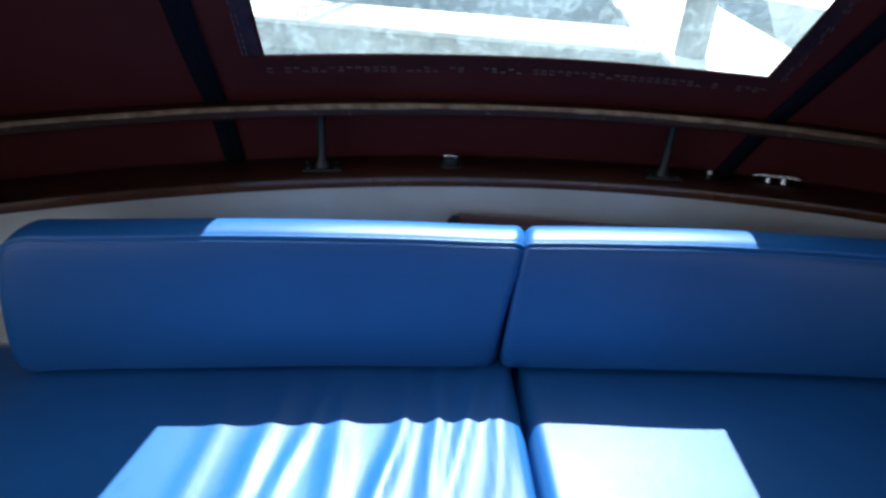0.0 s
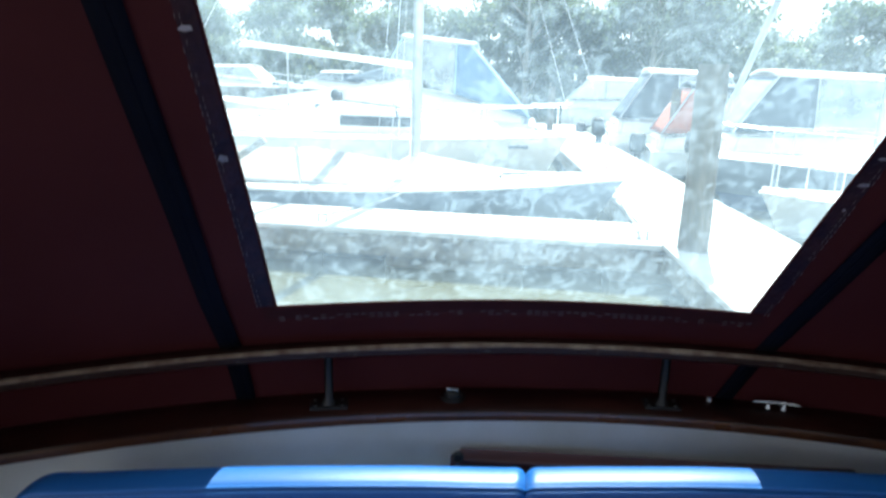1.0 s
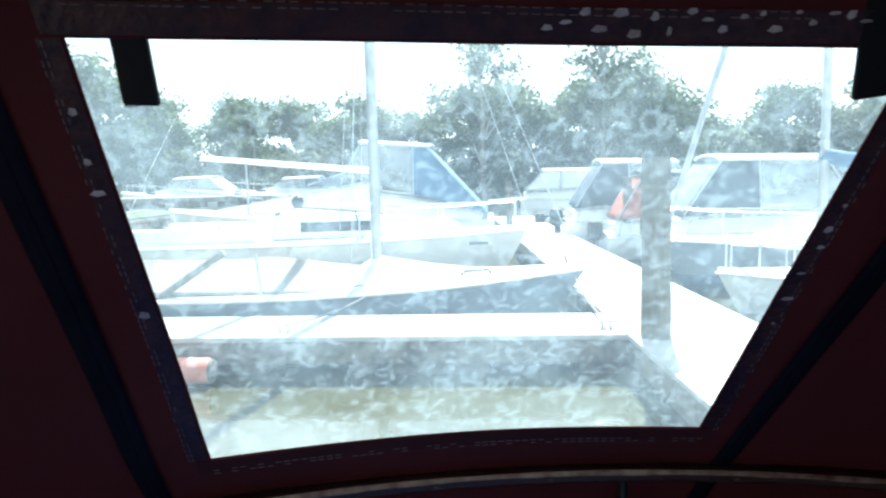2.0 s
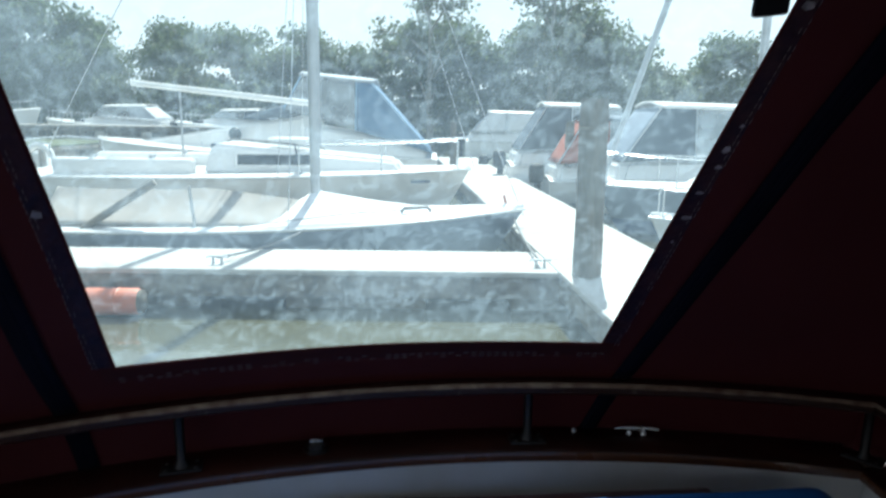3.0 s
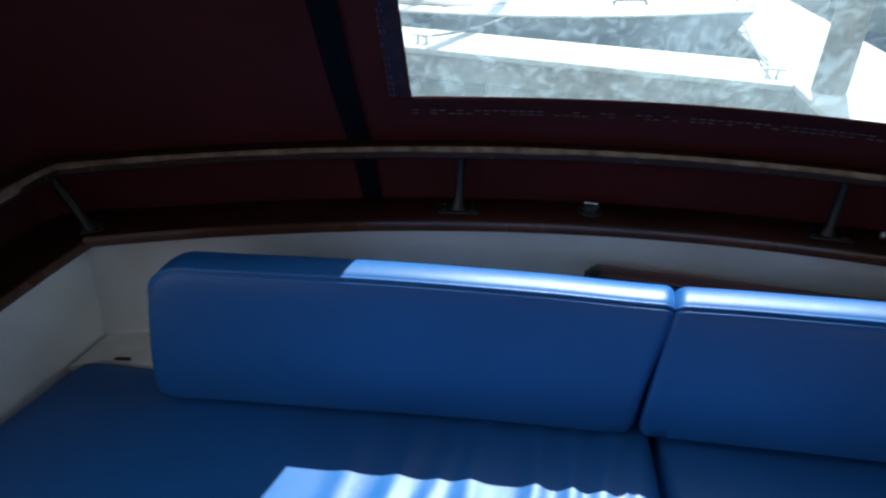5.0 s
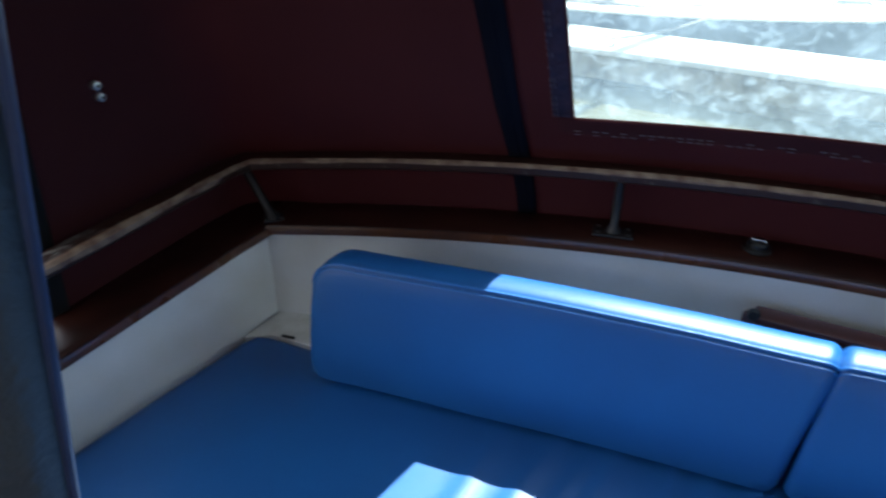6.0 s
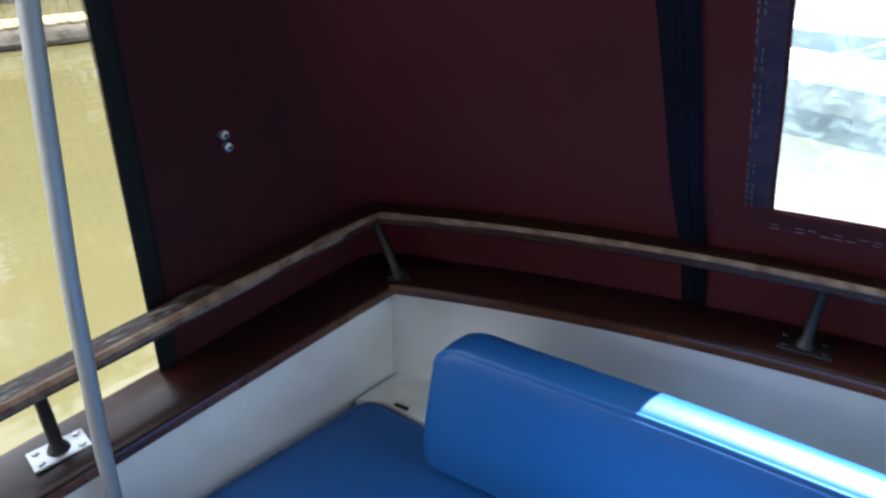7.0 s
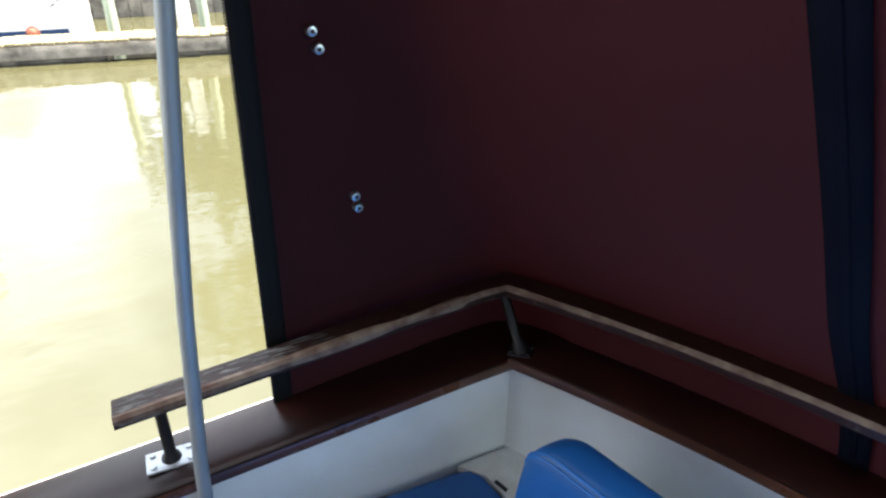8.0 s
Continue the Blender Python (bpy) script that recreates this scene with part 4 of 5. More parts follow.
def hull_mesh(L, B, F, rise=0.35, lo=0.0, hi=1.0):
    """A hull with its bow at +x: from the gunwale down to the keel; lo and hi cut out a stripe of its height."""
    bm = bmesh.new()
    rows = []
    n = 26
    for i in range(n + 1):
        s = i / n
        b = hull_half(s, B)
        sheer = F * (1 + rise * s * s)
        x = L * (s - 0.5)
        row = []
        for k in range(9):
            q = lo + (hi - lo) * k / 8
            w = b * (1 - q ** 2.6) ** 0.6 if q < 1 else 0.0
            z = sheer + (-0.35 - sheer) * q
            row.append((x - (0.9 * q * L * 0.11 * s ** 3), w, z))
        rows.append(row)
    for sgn in (-1, 1):
        vs = [[bm.verts.new((x, sgn * y, z)) for x, y, z in row] for row in rows]
        for a, c in zip(vs, vs[1:]):
            for k in range(8):
                bm.faces.new((a[k], c[k], c[k + 1], a[k + 1]))
        if sgn == -1:
            first = vs[0]
        else:
            for k in range(8):
                bm.faces.new((first[k], vs[0][k], vs[0][k + 1], first[k + 1]))
    bmesh.ops.remove_doubles(bm, verts=bm.verts, dist=0.0005)
    return bm


def deck_mesh(L, B, F, rise=0.35, s0=0.0, s1=1.0, lift=0.02, camber=0.06):
    def fn(u, v):
        s = s0 + (s1 - s0) * u
        b = hull_half(s, B) * 0.995
        return Vector((L * (s - 0.5), b * (2 * v - 1), F * (1 + rise * s * s) + lift + camber * (1 - (2 * v - 1) ** 2)))
    return grid(fn, 24, 8)


def cabin_mesh(x0, x1, w0, w1, z0, h0, h1, slope0=0.25, slope1=0.4):
    """A trunk cabin: x0 aft to x1 forward, widths at both ends, raked ends and rounded edges."""
    bm = bmesh.new()
    a = [(x0, -w0 / 2, z0), (x1, -w1 / 2, z0), (x1, w1 / 2, z0), (x0, w0 / 2, z0)]
    k = 0.82
    b = [(x0 + slope0 * h0, -w0 / 2 * k, z0 + h0), (x1 - slope1 * h1 * 2, -w1 / 2 * k, z0 + h1), (x1 - slope1 * h1 * 2, w1 / 2 * k, z0 + h1), (x0 + slope0 * h0, w0 / 2 * k, z0 + h0)]
    va, vb = [bm.verts.new(p) for p in a], [bm.verts.new(p) for p in b]
    bm.faces.new(va[::-1])
    bm.faces.new(vb)
    for i in range(4):
        bm.faces.new((va[i], va[(i + 1) % 4], vb[(i + 1) % 4], vb[i]))
    bmesh.ops.bevel(bm, geom=list(bm.edges), offset=0.06, segments=3, affect="EDGES")
    return bm


def stanchions(ob, L, B, F, rise, s0, s1, n, h=0.55):
    for sgn in (-1, 1):
        tops = []
        for i in range(n):
            s = s0 + (s1 - s0) * i / (n - 1)
            p = Vector((L * (s - 0.5), sgn * hull_half(s, B) * 0.93, F * (1 + rise * s * s) + 0.02))
            tops.append(p + Vector((0, 0, h)))
            part("stanchion", tubed([p, tops[-1]], 0.013, 8), STEEL, ob)
        part("guard_rail", tubed(tops, 0.012, 8), STEEL, ob)


def canopy_mesh(x0, x1, w, z0, z1, rake0, rake1):
    """A tent of canvas on hoops: sides, sloped ends and a slightly crowned top."""
    def fn(u, v):
        a = math.pi * v
        x = x0 + (x1 - x0) * u
        lift = min(1, u / max(1e-3, rake0), (1 - u) / max(1e-3, rake1))
        cx, cz = math.cos(a), math.sin(a)
        y = -0.5 * w * (abs(cx) ** 0.36) * (1 if cx > 0 else -1) * (1 - 0.12 * max(0, cz))
        z = z0 + (z1 - z0) * (cz ** 0.34 if cz > 0 else 0) * (0.10 + 0.90 * lift ** 0.9)
        return Vector((x, y, z + 0.02 * noise.noise((x * 2, y * 2, z * 2))))
    return grid(fn, 24, 20)


def boat(name, label, at, turn, L, B, F, hull, rise=0.35, stripe=None, deck=True):
    ob = thing(name, label, "boat", (*at, 0.0), turn=turn, group="moored boats")
    part("hull", hull_mesh(L, B, F, rise), hull, ob, edge=50)
    if stripe:
        part("stripe", hull_mesh(L * 1.003, B * 1.008, F, rise, 0.08, 0.2), stripe, ob)
    if deck:
        part("deck", deck_mesh(L, B, F, rise), HULL_WHITE, ob)
    rub = [Vector((L * (s - 0.5) + (0.02 if s == 1 else 0), hull_half(s, B) + 0.01, F * (1 + rise * s * s))) for s in np.linspace(0, 1, 26)]
    bm = tubed(rub, 0.022, 8)
    tube(bm, [Vector((p.x, -p.y, p.z)) for p in rub], 0.022, 8)
    part("rubbing_strake", bm, HULL_WHITE, ob)
    return ob


def mast(ob, x, z, h, r, boom=None, rake=0.0):
    m = part("mast", tubed([(x, 0, z), (x + rake * 0.5 * h, 0, z + 0.5 * h), (x + rake * h, 0, z + h)], [r, r, r * 0.8], 14), ALUMINIUM, ob)
    if boom:
        part("boom", tubed([(x, 0, boom[1]), (x + boom[0], 0, boom[2])], [0.055, 0.05], 12), HULL_WHITE, ob)
    return m


def stays(ob, x, z_top, ends):
    for e in ends:
        part("stay", tubed([(x, 0, z_top), e], 0.007, 6), STEEL, ob)


# A: small sailing boat under a white cover, nearest behind the finger dock
A = boat("day_sailer", "small grey day sailer under a white cover with bare mast", (-1.75, 9.45), 1.5, 6.7, 2.0, 0.50, HULL_GREY, 0.45)


def tented_cover(u, v):
    """A sheet drawn up at the mast, sagging away from it fore and aft, tied down along the gunwales."""
    x = -0.45 + 3.55 * u
    q = x / 6.7 + 0.5
    across = 2 * v - 1
    fall = (x - 0.42) / 1.7 if x > 0.42 else (0.42 - x) / 0.87
    peak = 0.31 * max(0, 1 - fall) ** (1.25 if x > 0.42 else 2.0) + 0.015
    ridge = (1 - abs(across)) ** 1.3
    fold = 0.018 * noise.noise((x * 2.2, across * 2.5, 3.0)) * (1 - across * across)
    return Vector((x, 0.97 * hull_half(q, 2.0) * across, 0.5 * (1 + 0.45 * q * q) + 0.02 + 0.05 * (1 - across * across) + peak * ridge + fold))


solid(part("foredeck_cover", grid(tented_cover, 44, 16), COVER_WHITE, A, "white tented cover"), 0.012)


def cockpit_tarp(u, v):
    """A beige tarp over a ridge line, tied down inside the white side decks."""
    x = -3.1 + 3.35 * u
    across = 2 * v - 1
    ridge = 0.98 - 0.16 * max(0, (u - 0.62) / 0.38) - 0.03 * math.sin(math.pi * min(1, u / 0.62))
    w = 0.80 * hull_half(x / 6.7 + 0.5, 2.0)
    sag = 0.05 * math.sin(math.pi * abs(across)) + 0.02 * noise.noise((x * 1.7, across * 2, 6.0))
    return Vector((x, w * across, 0.58 + (ridge - 0.58) * (1 - abs(across)) - sag * (1 - abs(across))))


solid(part("cockpit_tarp", grid(cockpit_tarp, 30, 16), TARP_BEIGE, A, "beige tarp over the cockpit"), 0.008)
part("hatch_grip", tubed([(1.62, -0.42, 0.72), (1.66, -0.42, 0.78), (1.98, -0.38, 0.79), (2.02, -0.38, 0.73)], 0.022, 8), BEAM, A, "dark grab bar on the foredeck")
part("bow_post", tubed([(3.12, 0.0, 0.70), (3.06, 0.0, 0.92)], 0.018, 8), COVER_RED, A, "short red bow post")
part("cover_lacing", tubed([(-0.42, -0.93, 0.60), (0.9, -0.72, 0.74), (2.1, -0.42, 0.79)], 0.008, 6), ROPE, A)
mast(A, 0.42, 0.55, 7.5, 0.07)
stays(A, 0.42, 7.6, [(3.35, 0, 0.62), (0.2, 0.95, 0.55), (0.2, -0.95, 0.55)])
part("spar", tubed([(-2.45, -0.75, 0.52), (-1.55, -0.6, 1.12)], 0.05, 10), BEAM, A, "dark spar propped on the gunwale")
part("tiller_post", tubed([(-1.0, -0.8, 0.5), (-1.05, -0.82, 1.1)], 0.02, 8), ALUMINIUM, A)

# B: larger white sailing boat behind it
B = boat("sailing_yacht", "white sailing yacht with long dark cabin window and boom", (-2.93, 12.6), 1.0, 7.85, 2.5, 0.90, HULL_BEIGE, 0.14)
part("coachroof", cabin_mesh(-0.75, 2.75, 1.7, 1.1, 0.95, 0.52, 0.25), HULL_WHITE, B)
for sgn in (-1, 1):
    c = part("cabin_window", boxed((0.5, sgn * 0.70, 1.20), (1.35, 0.04, 0.19), 0.018, pose(0, 0, 0, sgn * 14, 0, -sgn * 4.9)), TINTED, B, "dark tinted cabin window")
    part("cockpit_coaming", boxed((-2.08, sgn * 0.82, 1.07), (2.4, 0.2, 0.30), 0.06), HULL_WHITE, B)
part("hatch", boxed((0.6, 0, 1.52), (0.7, 0.6, 0.08), 0.03), HULL_WHITE, B)
mast(B, 1.1, 1.4, 8.5, 0.075, boom=(-3.3, 2.17, 2.50))
part("boom_crutch", tubed([(-1.35, 0, 1.2), (-1.35, 0, 2.36)], 0.02, 8), ALUMINIUM, B)
part("stern_rail", tubed([(-3.2, -0.95, 1.0), (-3.25, -0.95, 1.45), (-3.8, -0.85, 1.5), (-3.88, 0, 1.5), (-3.8, 0.85, 1.5), (-3.25, 0.95, 1.45), (-3.2, 0.95, 1.0)], 0.014, 8), STEEL, B)
part("lifebuoy", tubed([(-3.45 + 0.2 * math.cos(a), -0.9, 1.22 + 0.2 * math.sin(a)) for a in np.linspace(0, math.pi, 14)], 0.055, 10), HULL_WHITE, B, "white horseshoe lifebuoy on the stern rail")
for x in (0.95, 1.25):
    part("shroud_brace", tubed([(x, -0.98, 0.98), (x - 0.1, -0.9, 1.5)], 0.014, 8), COVER_DARK, B)
stays(B, 1.1, 9.6, [(4.0, 0, 1.05), (0.6, 1.15, 0.97), (0.6, -1.15, 0.97), (-4.0, 0, 0.95)])
part("outboard_motor", boxed((-4.08, 0.35, 1.0), (0.3, 0.32, 0.5), 0.08, seg=3), HULL_WHITE, B)
part("window_rim", boxed((0.5, -0.695, 1.20), (1.43, 0.03, 0.26), 0.012, pose(0, 0, 0, -14, 0, 4.9)), HULL_WHITE, B)
part("companionway", boxed((-0.72, 0, 1.2), (0.08, 0.6, 0.5), 0.02), COVER_DARK, B, "dark companionway boards")
part("rudder_head", boxed((-3.9, 0, 1.05), (0.12, 0.06, 0.5), 0.02), BEAM, B)
for wx, wy in ((-1.6, -0.8), (-2.6, -0.8), (-1.6, 0.8)):
    part("winch", tubed([(wx, wy, 1.15), (wx, wy, 1.19), (wx, wy, 1.27)], [0.07, 0.05, 0.055], 12), STEEL, B)
part("grab_rail", tubed([(-0.4, -0.5, 1.50), (-0.3, -0.5, 1.55), (1.2, -0.42, 1.42), (1.3, -0.42, 1.37)], 0.015, 8), BEAM, B)
part("name_bars", boxed((3.0, -0.80, 0.86), (0.35, 0.02, 0.05), 0.004, pose(0, 0, 0, 0, 0, 16)), COVER_DARK, B, "short dark mark near the bow")
stanchions(B, 7.85, 2.5, 0.90, 0.14, 0.62, 0.97, 3, 0.5)
part("pulpit", tubed([(3.2, -0.5, 1.55), (3.85, -0.2, 1.6), (3.95, 0, 1.62), (3.85, 0.2, 1.6), (3.2, 0.5, 1.55)], 0.014, 8), STEEL, B)

def sail_panel(a, b, c, d, bulge=0.03):
    """A stretched cloth panel between four corners, a little bellied and puckered."""
    a, b, c, d = (Vector(p) for p in (a, b, c, d))
    n = (b - a).cross(d - a).normalized()

    def fn(u, v):
        p = a.lerp(b, u).lerp(d.lerp(c, u), v)
        belly = 16 * u * (1 - u) * v * (1 - v)
        return p + n * (bulge * belly + 0.5 * bulge * belly * noise.noise((p.x * 3, p.y * 3, p.z * 3)))
    return grid(fn, 8, 8)


def canvas_top(ob, foot_a, top_a, top_f, foot_f, w, split, aft, rear_side, fore_side, roof, frame_mat):
    """A boat canopy from profile points (x, z): a sloped aft cloth, side cloths in two lengths, a front pane and a top."""
    k = 0.84
    (xa, za), (ta, zta), (tf, ztf), (xf, zf) = foot_a, top_a, top_f, foot_f
    h, g = w / 2, w / 2 * k
    zs = za + (zf - za) * (split - xa) / (xf - xa)
    ts = zta + (ztf - zta) * (split - ta) / (tf - ta)
    solid(part("aft_cloth", sail_panel((xa, -h, za), (xa, h, za), (ta, g, zta), (ta, -g, zta), -0.03), aft, ob), 0.015)
    solid(part("front_pane", sail_panel((xf, -h, zf), (xf, h, zf), (tf, g, ztf), (tf, -g, ztf), 0.02), fore_side, ob), 0.015)
    for sg in (-1, 1):
        solid(part("side_cloth", sail_panel((xa, sg * h, za), (split, sg * h, zs), (split, sg * g, ts), (ta, sg * g, zta)), rear_side, ob), 0.015)
        solid(part("side_pane", sail_panel((split, sg * h, zs), (xf, sg * h, zf), (tf, sg * g, ztf), (split, sg * g, ts)), fore_side, ob), 0.015)
    top = grid(lambda u, v: Vector((ta - 0.05 + (tf - ta + 0.1) * u, (2 * v - 1) * (g + 0.03), zta + (ztf - zta) * u + 0.02 + 0.09 * (1 - (2 * v - 1) ** 2))), 8, 8)
    solid(part("top_cloth", top, roof, ob), 0.05)
    for (x0, z0), (x1, z1) in ((foot_a, top_a), ((split, zs), (split, ts)), (foot_f, top_f)):
        part("hoop", tubed([(x0, -h - 0.01, z0), (x1, -g - 0.012, z1), (x1, g + 0.012, z1), (x0, h + 0.01, z0)], 0.022, 8), frame_mat, ob)


# C: motor cruiser with a blue canopy, bow the other way
FRAME_BLUE = material("pale_blue_binding", (0.30, 0.46, 0.62), 0.7, vary=0.08, grain=60)
C = boat("motor_cruiser", "white motor cruiser with blue canvas canopy over its cockpit", (-3.6, 16.2), 181, 7.95, 2.7, 1.02, HULL_WHITE, 0.3)
part("foredeck_cabin", cabin_mesh(-1.2, 3.1, 2.1, 0.7, 1.12, 0.86, 0.18, 0.0, 0.3), HULL_WHITE, C)
part("cockpit_side", cabin_mesh(-3.75, -0.9, 2.3, 2.3, 1.02, 0.34, 0.72, 0.1, 0.05), HULL_WHITE, C)
part("windscreen", cabin_mesh(-0.75, 0.42, 1.9, 1.5, 1.88, 0.36, 0.14, 0.0, 1.4), PANE_GREY, C, "low raked grey windscreen")
canvas_top(C, (-3.86, 1.16), (-2.52, 2.66), (-0.98, 2.80), (-0.62, 2.08), 2.3, -2.18, COVER_BLUE, COVER_BLUE, PANE_CLEAR, COVER_PALE, FRAME_BLUE)
for sgn in (-1, 1):
    part("porthole", tubed([(0.55, sgn * 0.80, 1.52), (0.56, sgn * 0.86, 1.52)], [0.15, 0.13], 18), TINTED, C)
    part("bow_rail", tubed([(1.2, sgn * 1.0, 1.2), (1.3, sgn * 1.0, 1.62), (2.6, sgn * 0.72, 1.75), (3.75, sgn * 0.15, 1.86), (3.9, 0, 1.86)], 0.014, 8), STEEL, C)


def cruiser(at, turn, L, cover, label, hull=HULL_WHITE, F=0.75, rise=1.38, roof=HULL_WHITE, side=None, pane=PANE_CLEAR):
    """A cabin cruiser: cockpit coamings, canopy on hoops with a hard top, cabin, rails and an outboard motor."""
    ob = boat("cabin_cruiser", label, at, turn, L, L * 0.34, F, hull, 0.3)
    w = L * 0.27
    part("cabin", cabin_mesh(-0.02 * L, 0.32 * L, w, w * 0.6, F + 0.05, 0.5, 0.14, 0.0, 0.3), HULL_WHITE, ob)
    part("cockpit_side", cabin_mesh(-0.48 * L, 0.0, w * 1.04, w * 1.04, F, 0.36, 0.46, 0.05, 0.0), HULL_WHITE, ob)
    canvas_top(ob, (-0.465 * L, F + 0.40), (-0.35 * L, F + rise), (-0.04 * L, F + rise - 0.04), (0.04 * L, F + 0.5), w * 1.0, -0.24 * L, cover, side or cover, pane, roof, ALUMINIUM)
    part("boot_stripe", hull_mesh(L * 1.004, L * 0.3435, F, 0.3, 0.56, 0.76), HULL_GREY, ob, "dark waterline stripe")
    motor = part("outboard_motor", boxed((-0.5 * L - 0.2, 0, F + 0.12), (0.34, 0.36, 0.46), 0.1, seg=3), RUBBER, ob, "black outboard motor cowl")
    part("motor_leg", boxed((-0.5 * L - 0.17, 0, F - 0.45), (0.16, 0.12, 0.9), 0.03), RUBBER, motor)
    for sgn in (-1, 1):
        part("porthole", boxed((0.16 * L, sgn * w * 0.40, F + 0.26), (0.10 * L, 0.03, 0.12), 0.014, pose(0, 0, 0, sgn * 12, 0, -sgn * 13)), TINTED, ob)
        part("side_rail", tubed([(-0.46 * L, sgn * w * 0.56, F + 0.02), (-0.45 * L, sgn * w * 0.56, F + 0.34), (-0.38 * L, sgn * w * 0.57, F + 0.42), (0.05 * L, sgn * w * 0.57, F + 0.40)], 0.014, 8), STEEL, ob)
    stanchions(ob, L, L * 0.34, F, 0.3, 0.6, 0.96, 4, 0.45)
    return ob


cruiser((6.85, 13.9), 1, 6.3, COVER_SLATE, "white cabin cruiser with slate blue canvas and hard top", F=0.78, rise=1.42, side=COVER_DARK)
cruiser((5.2, 17.9), 0, 5.9, COVER_DARK, "white cabin cruiser with dark slate canvas beside the walkway", F=0.75, rise=1.48, side=COVER_DARK)
cruiser((5.55, 16.0), 0, 5.2, COVER_RED, "small cabin cruiser with a faded red aft canvas", F=0.55, rise=1.38, side=COVER_RED, roof=COVER_DARK)
cruiser((5.0, 29.6), -3, 6.6, COVER_DARK, "white cabin cruiser with dull blue canvas moored far along", F=0.85, rise=1.2, side=COVER_WHITE, pane=COVER_WHITE)
cruiser((10.5, 19.5), 3, 6.6, COVER_BLUE, "white cabin cruiser with blue cover on the outer berth", F=0.7)
dinghy = boat("dinghy", "small dinghy under an olive grey cover by the walkway", (3.55, 21.6), 4, 3.0, 1.4, 0.42, HULL_GREY, 0.2, deck=False)
solid(part("cover", canopy_mesh(-1.48, 1.2, 1.25, 0.40, 0.78, 0.15, 0.4), COVER_OLIVE, dinghy, "olive grey cover"), 0.01)
motor = part("outboard_motor", boxed((-1.66, 0, 0.55), (0.3, 0.32, 0.42), 0.1, seg=3), RUBBER, dinghy, "black outboard motor cowl")
part("motor_leg", boxed((-1.63, 0, 0.12), (0.13, 0.1, 0.6), 0.03), RUBBER, motor)
# the shadow on this yacht's hull is put into its grey colour
Y = boat("sailing_yacht", "sailing yacht with white deck, blue sail cover and shade-grey hull", (7.0, 11.85), 180, 7.8, 1.9, 0.72, HULL_GREY, 0.2)
part("coachroof", cabin_mesh(-1.2, 2.2, 1.3, 0.8, 0.78, 0.4, 0.2), HULL_WHITE, Y)
mast(Y, 1.1, 1.1, 8.4, 0.07)
part("sail_cover", tubed([(1.15, 0, 2.25), (0.6, 0, 2.1), (-0.8, 0, 2.05), (-2.0, 0, 2.0)], [0.10, 0.16, 0.14, 0.08], 14), COVER_BLUE, Y, "blue cover over the furled mainsail")
part("furled_headsail", tubed([(3.72, 0, 0.95), (2.4, 0, 5.2), (1.15, 0, 9.3)], [0.05, 0.055, 0.03], 10), COVER_PALE, Y, "furled pale headsail on its stay")
stanchions(Y, 7.8, 1.9, 0.72, 0.2, 0.55, 0.97, 4, 0.5)
part("boot_stripe", hull_mesh(7.83, 1.915, 0.72, 0.2, 0.5, 0.72), HULL_NAVY, Y, "dark waterline stripe")
part("pulpit", tubed([(3.0, -0.5, 1.35), (3.7, -0.2, 1.42), (3.82, 0, 1.43), (3.7, 0.2, 1.42), (3.0, 0.5, 1.35)], 0.014, 8), STEEL, Y)
E_ = boat("open_boat", "small white open boat with a bow rail", (6.0, 9.9), 182, 5.0, 1.8, 0.45, HULL_WHITE, 0.3)
stanchions(E_, 5.0, 1.8, 0.45, 0.3, 0.6, 0.97, 4, 0.4)
part("console", cabin_mesh(-0.9, 0.3, 0.9, 0.7, 0.48, 0.55, 0.4, 0.0, 0.3), HULL_WHITE, E_)
# far left row
cruiser((-17.5, 37.6), 175, 7.0, COVER_PALE, "white cabin cruiser moored under the far trees", F=1.1, rise=1.05)
cruiser((-25.5, 37.2), 4, 9.0, COVER_OLIVE, "long pale cabin cruiser with olive cover under the trees", F=1.5, rise=1.0, side=COVER_PALE, pane=COVER_PALE)
cruiser((-11.5, 38.2), 178, 6.5, COVER_DARK, "white cabin cruiser with dark canvas under the trees", F=1.1, rise=0.9)
DOCKS.append(dock("far_jetty", (-40.0, 35.6), (-7.5, 34.4), 1.2, 1.2, "low timber jetty below the far trees"))
# across the water on the other side
quay = thing("quay_wall", "dark upright timber quay wall beyond the far dock", "quay wall", (-16.3, -30, 0), kind="structure", turn=math.degrees(math.atan2(55, 5)))
for i in range(150):
    q = boxed((13 + 0.2 * i, random.uniform(-0.02, 0.02), 0.2), (0.188, 0.09, 1.5 + random.uniform(-0.05, 0.05)), 0.012, seg=1)
    part("sheet_board", q, BEAM, quay)
part("wale", boxed((27.5, -0.09, 0.72), (55, 0.09, 0.16), 0.015), BEAM, quay)
part("backing", boxed((27.5, 0.14, 0.1), (55, 0.12, 1.4), 0.01), BEAM, quay)
G = boat("runabout", "white runabout with navy blue hull side", (-12.38, -2.0), 258, 5.2, 1.7, 0.42, HULL_NAVY, 0.25)
part("topside", hull_mesh(5.22, 1.72, 0.42, 0.25, 0.0, 0.22), HULL_WHITE, G, "white upper hull side")
part("transom", boxed((-2.62, 0, 0.25), (0.06, 1.40, 0.62), 0.02), HULL_WHITE, G, "white transom")
part("console", cabin_mesh(-0.6, 1.2, 1.3, 0.9, 0.46, 0.5, 0.3, 0.0, 0.3), HULL_WHITE, G)
part("cover", canopy_mesh(-2.4, -0.4, 1.4, 0.44, 1.75, 0.3, 0.2), COVER_WHITE, G)
part("wheelhouse", cabin_mesh(-0.9, 0.8, 1.3, 1.1, 0.88, 1.0, 0.9, 0.0, 0.25), HULL_WHITE, G)
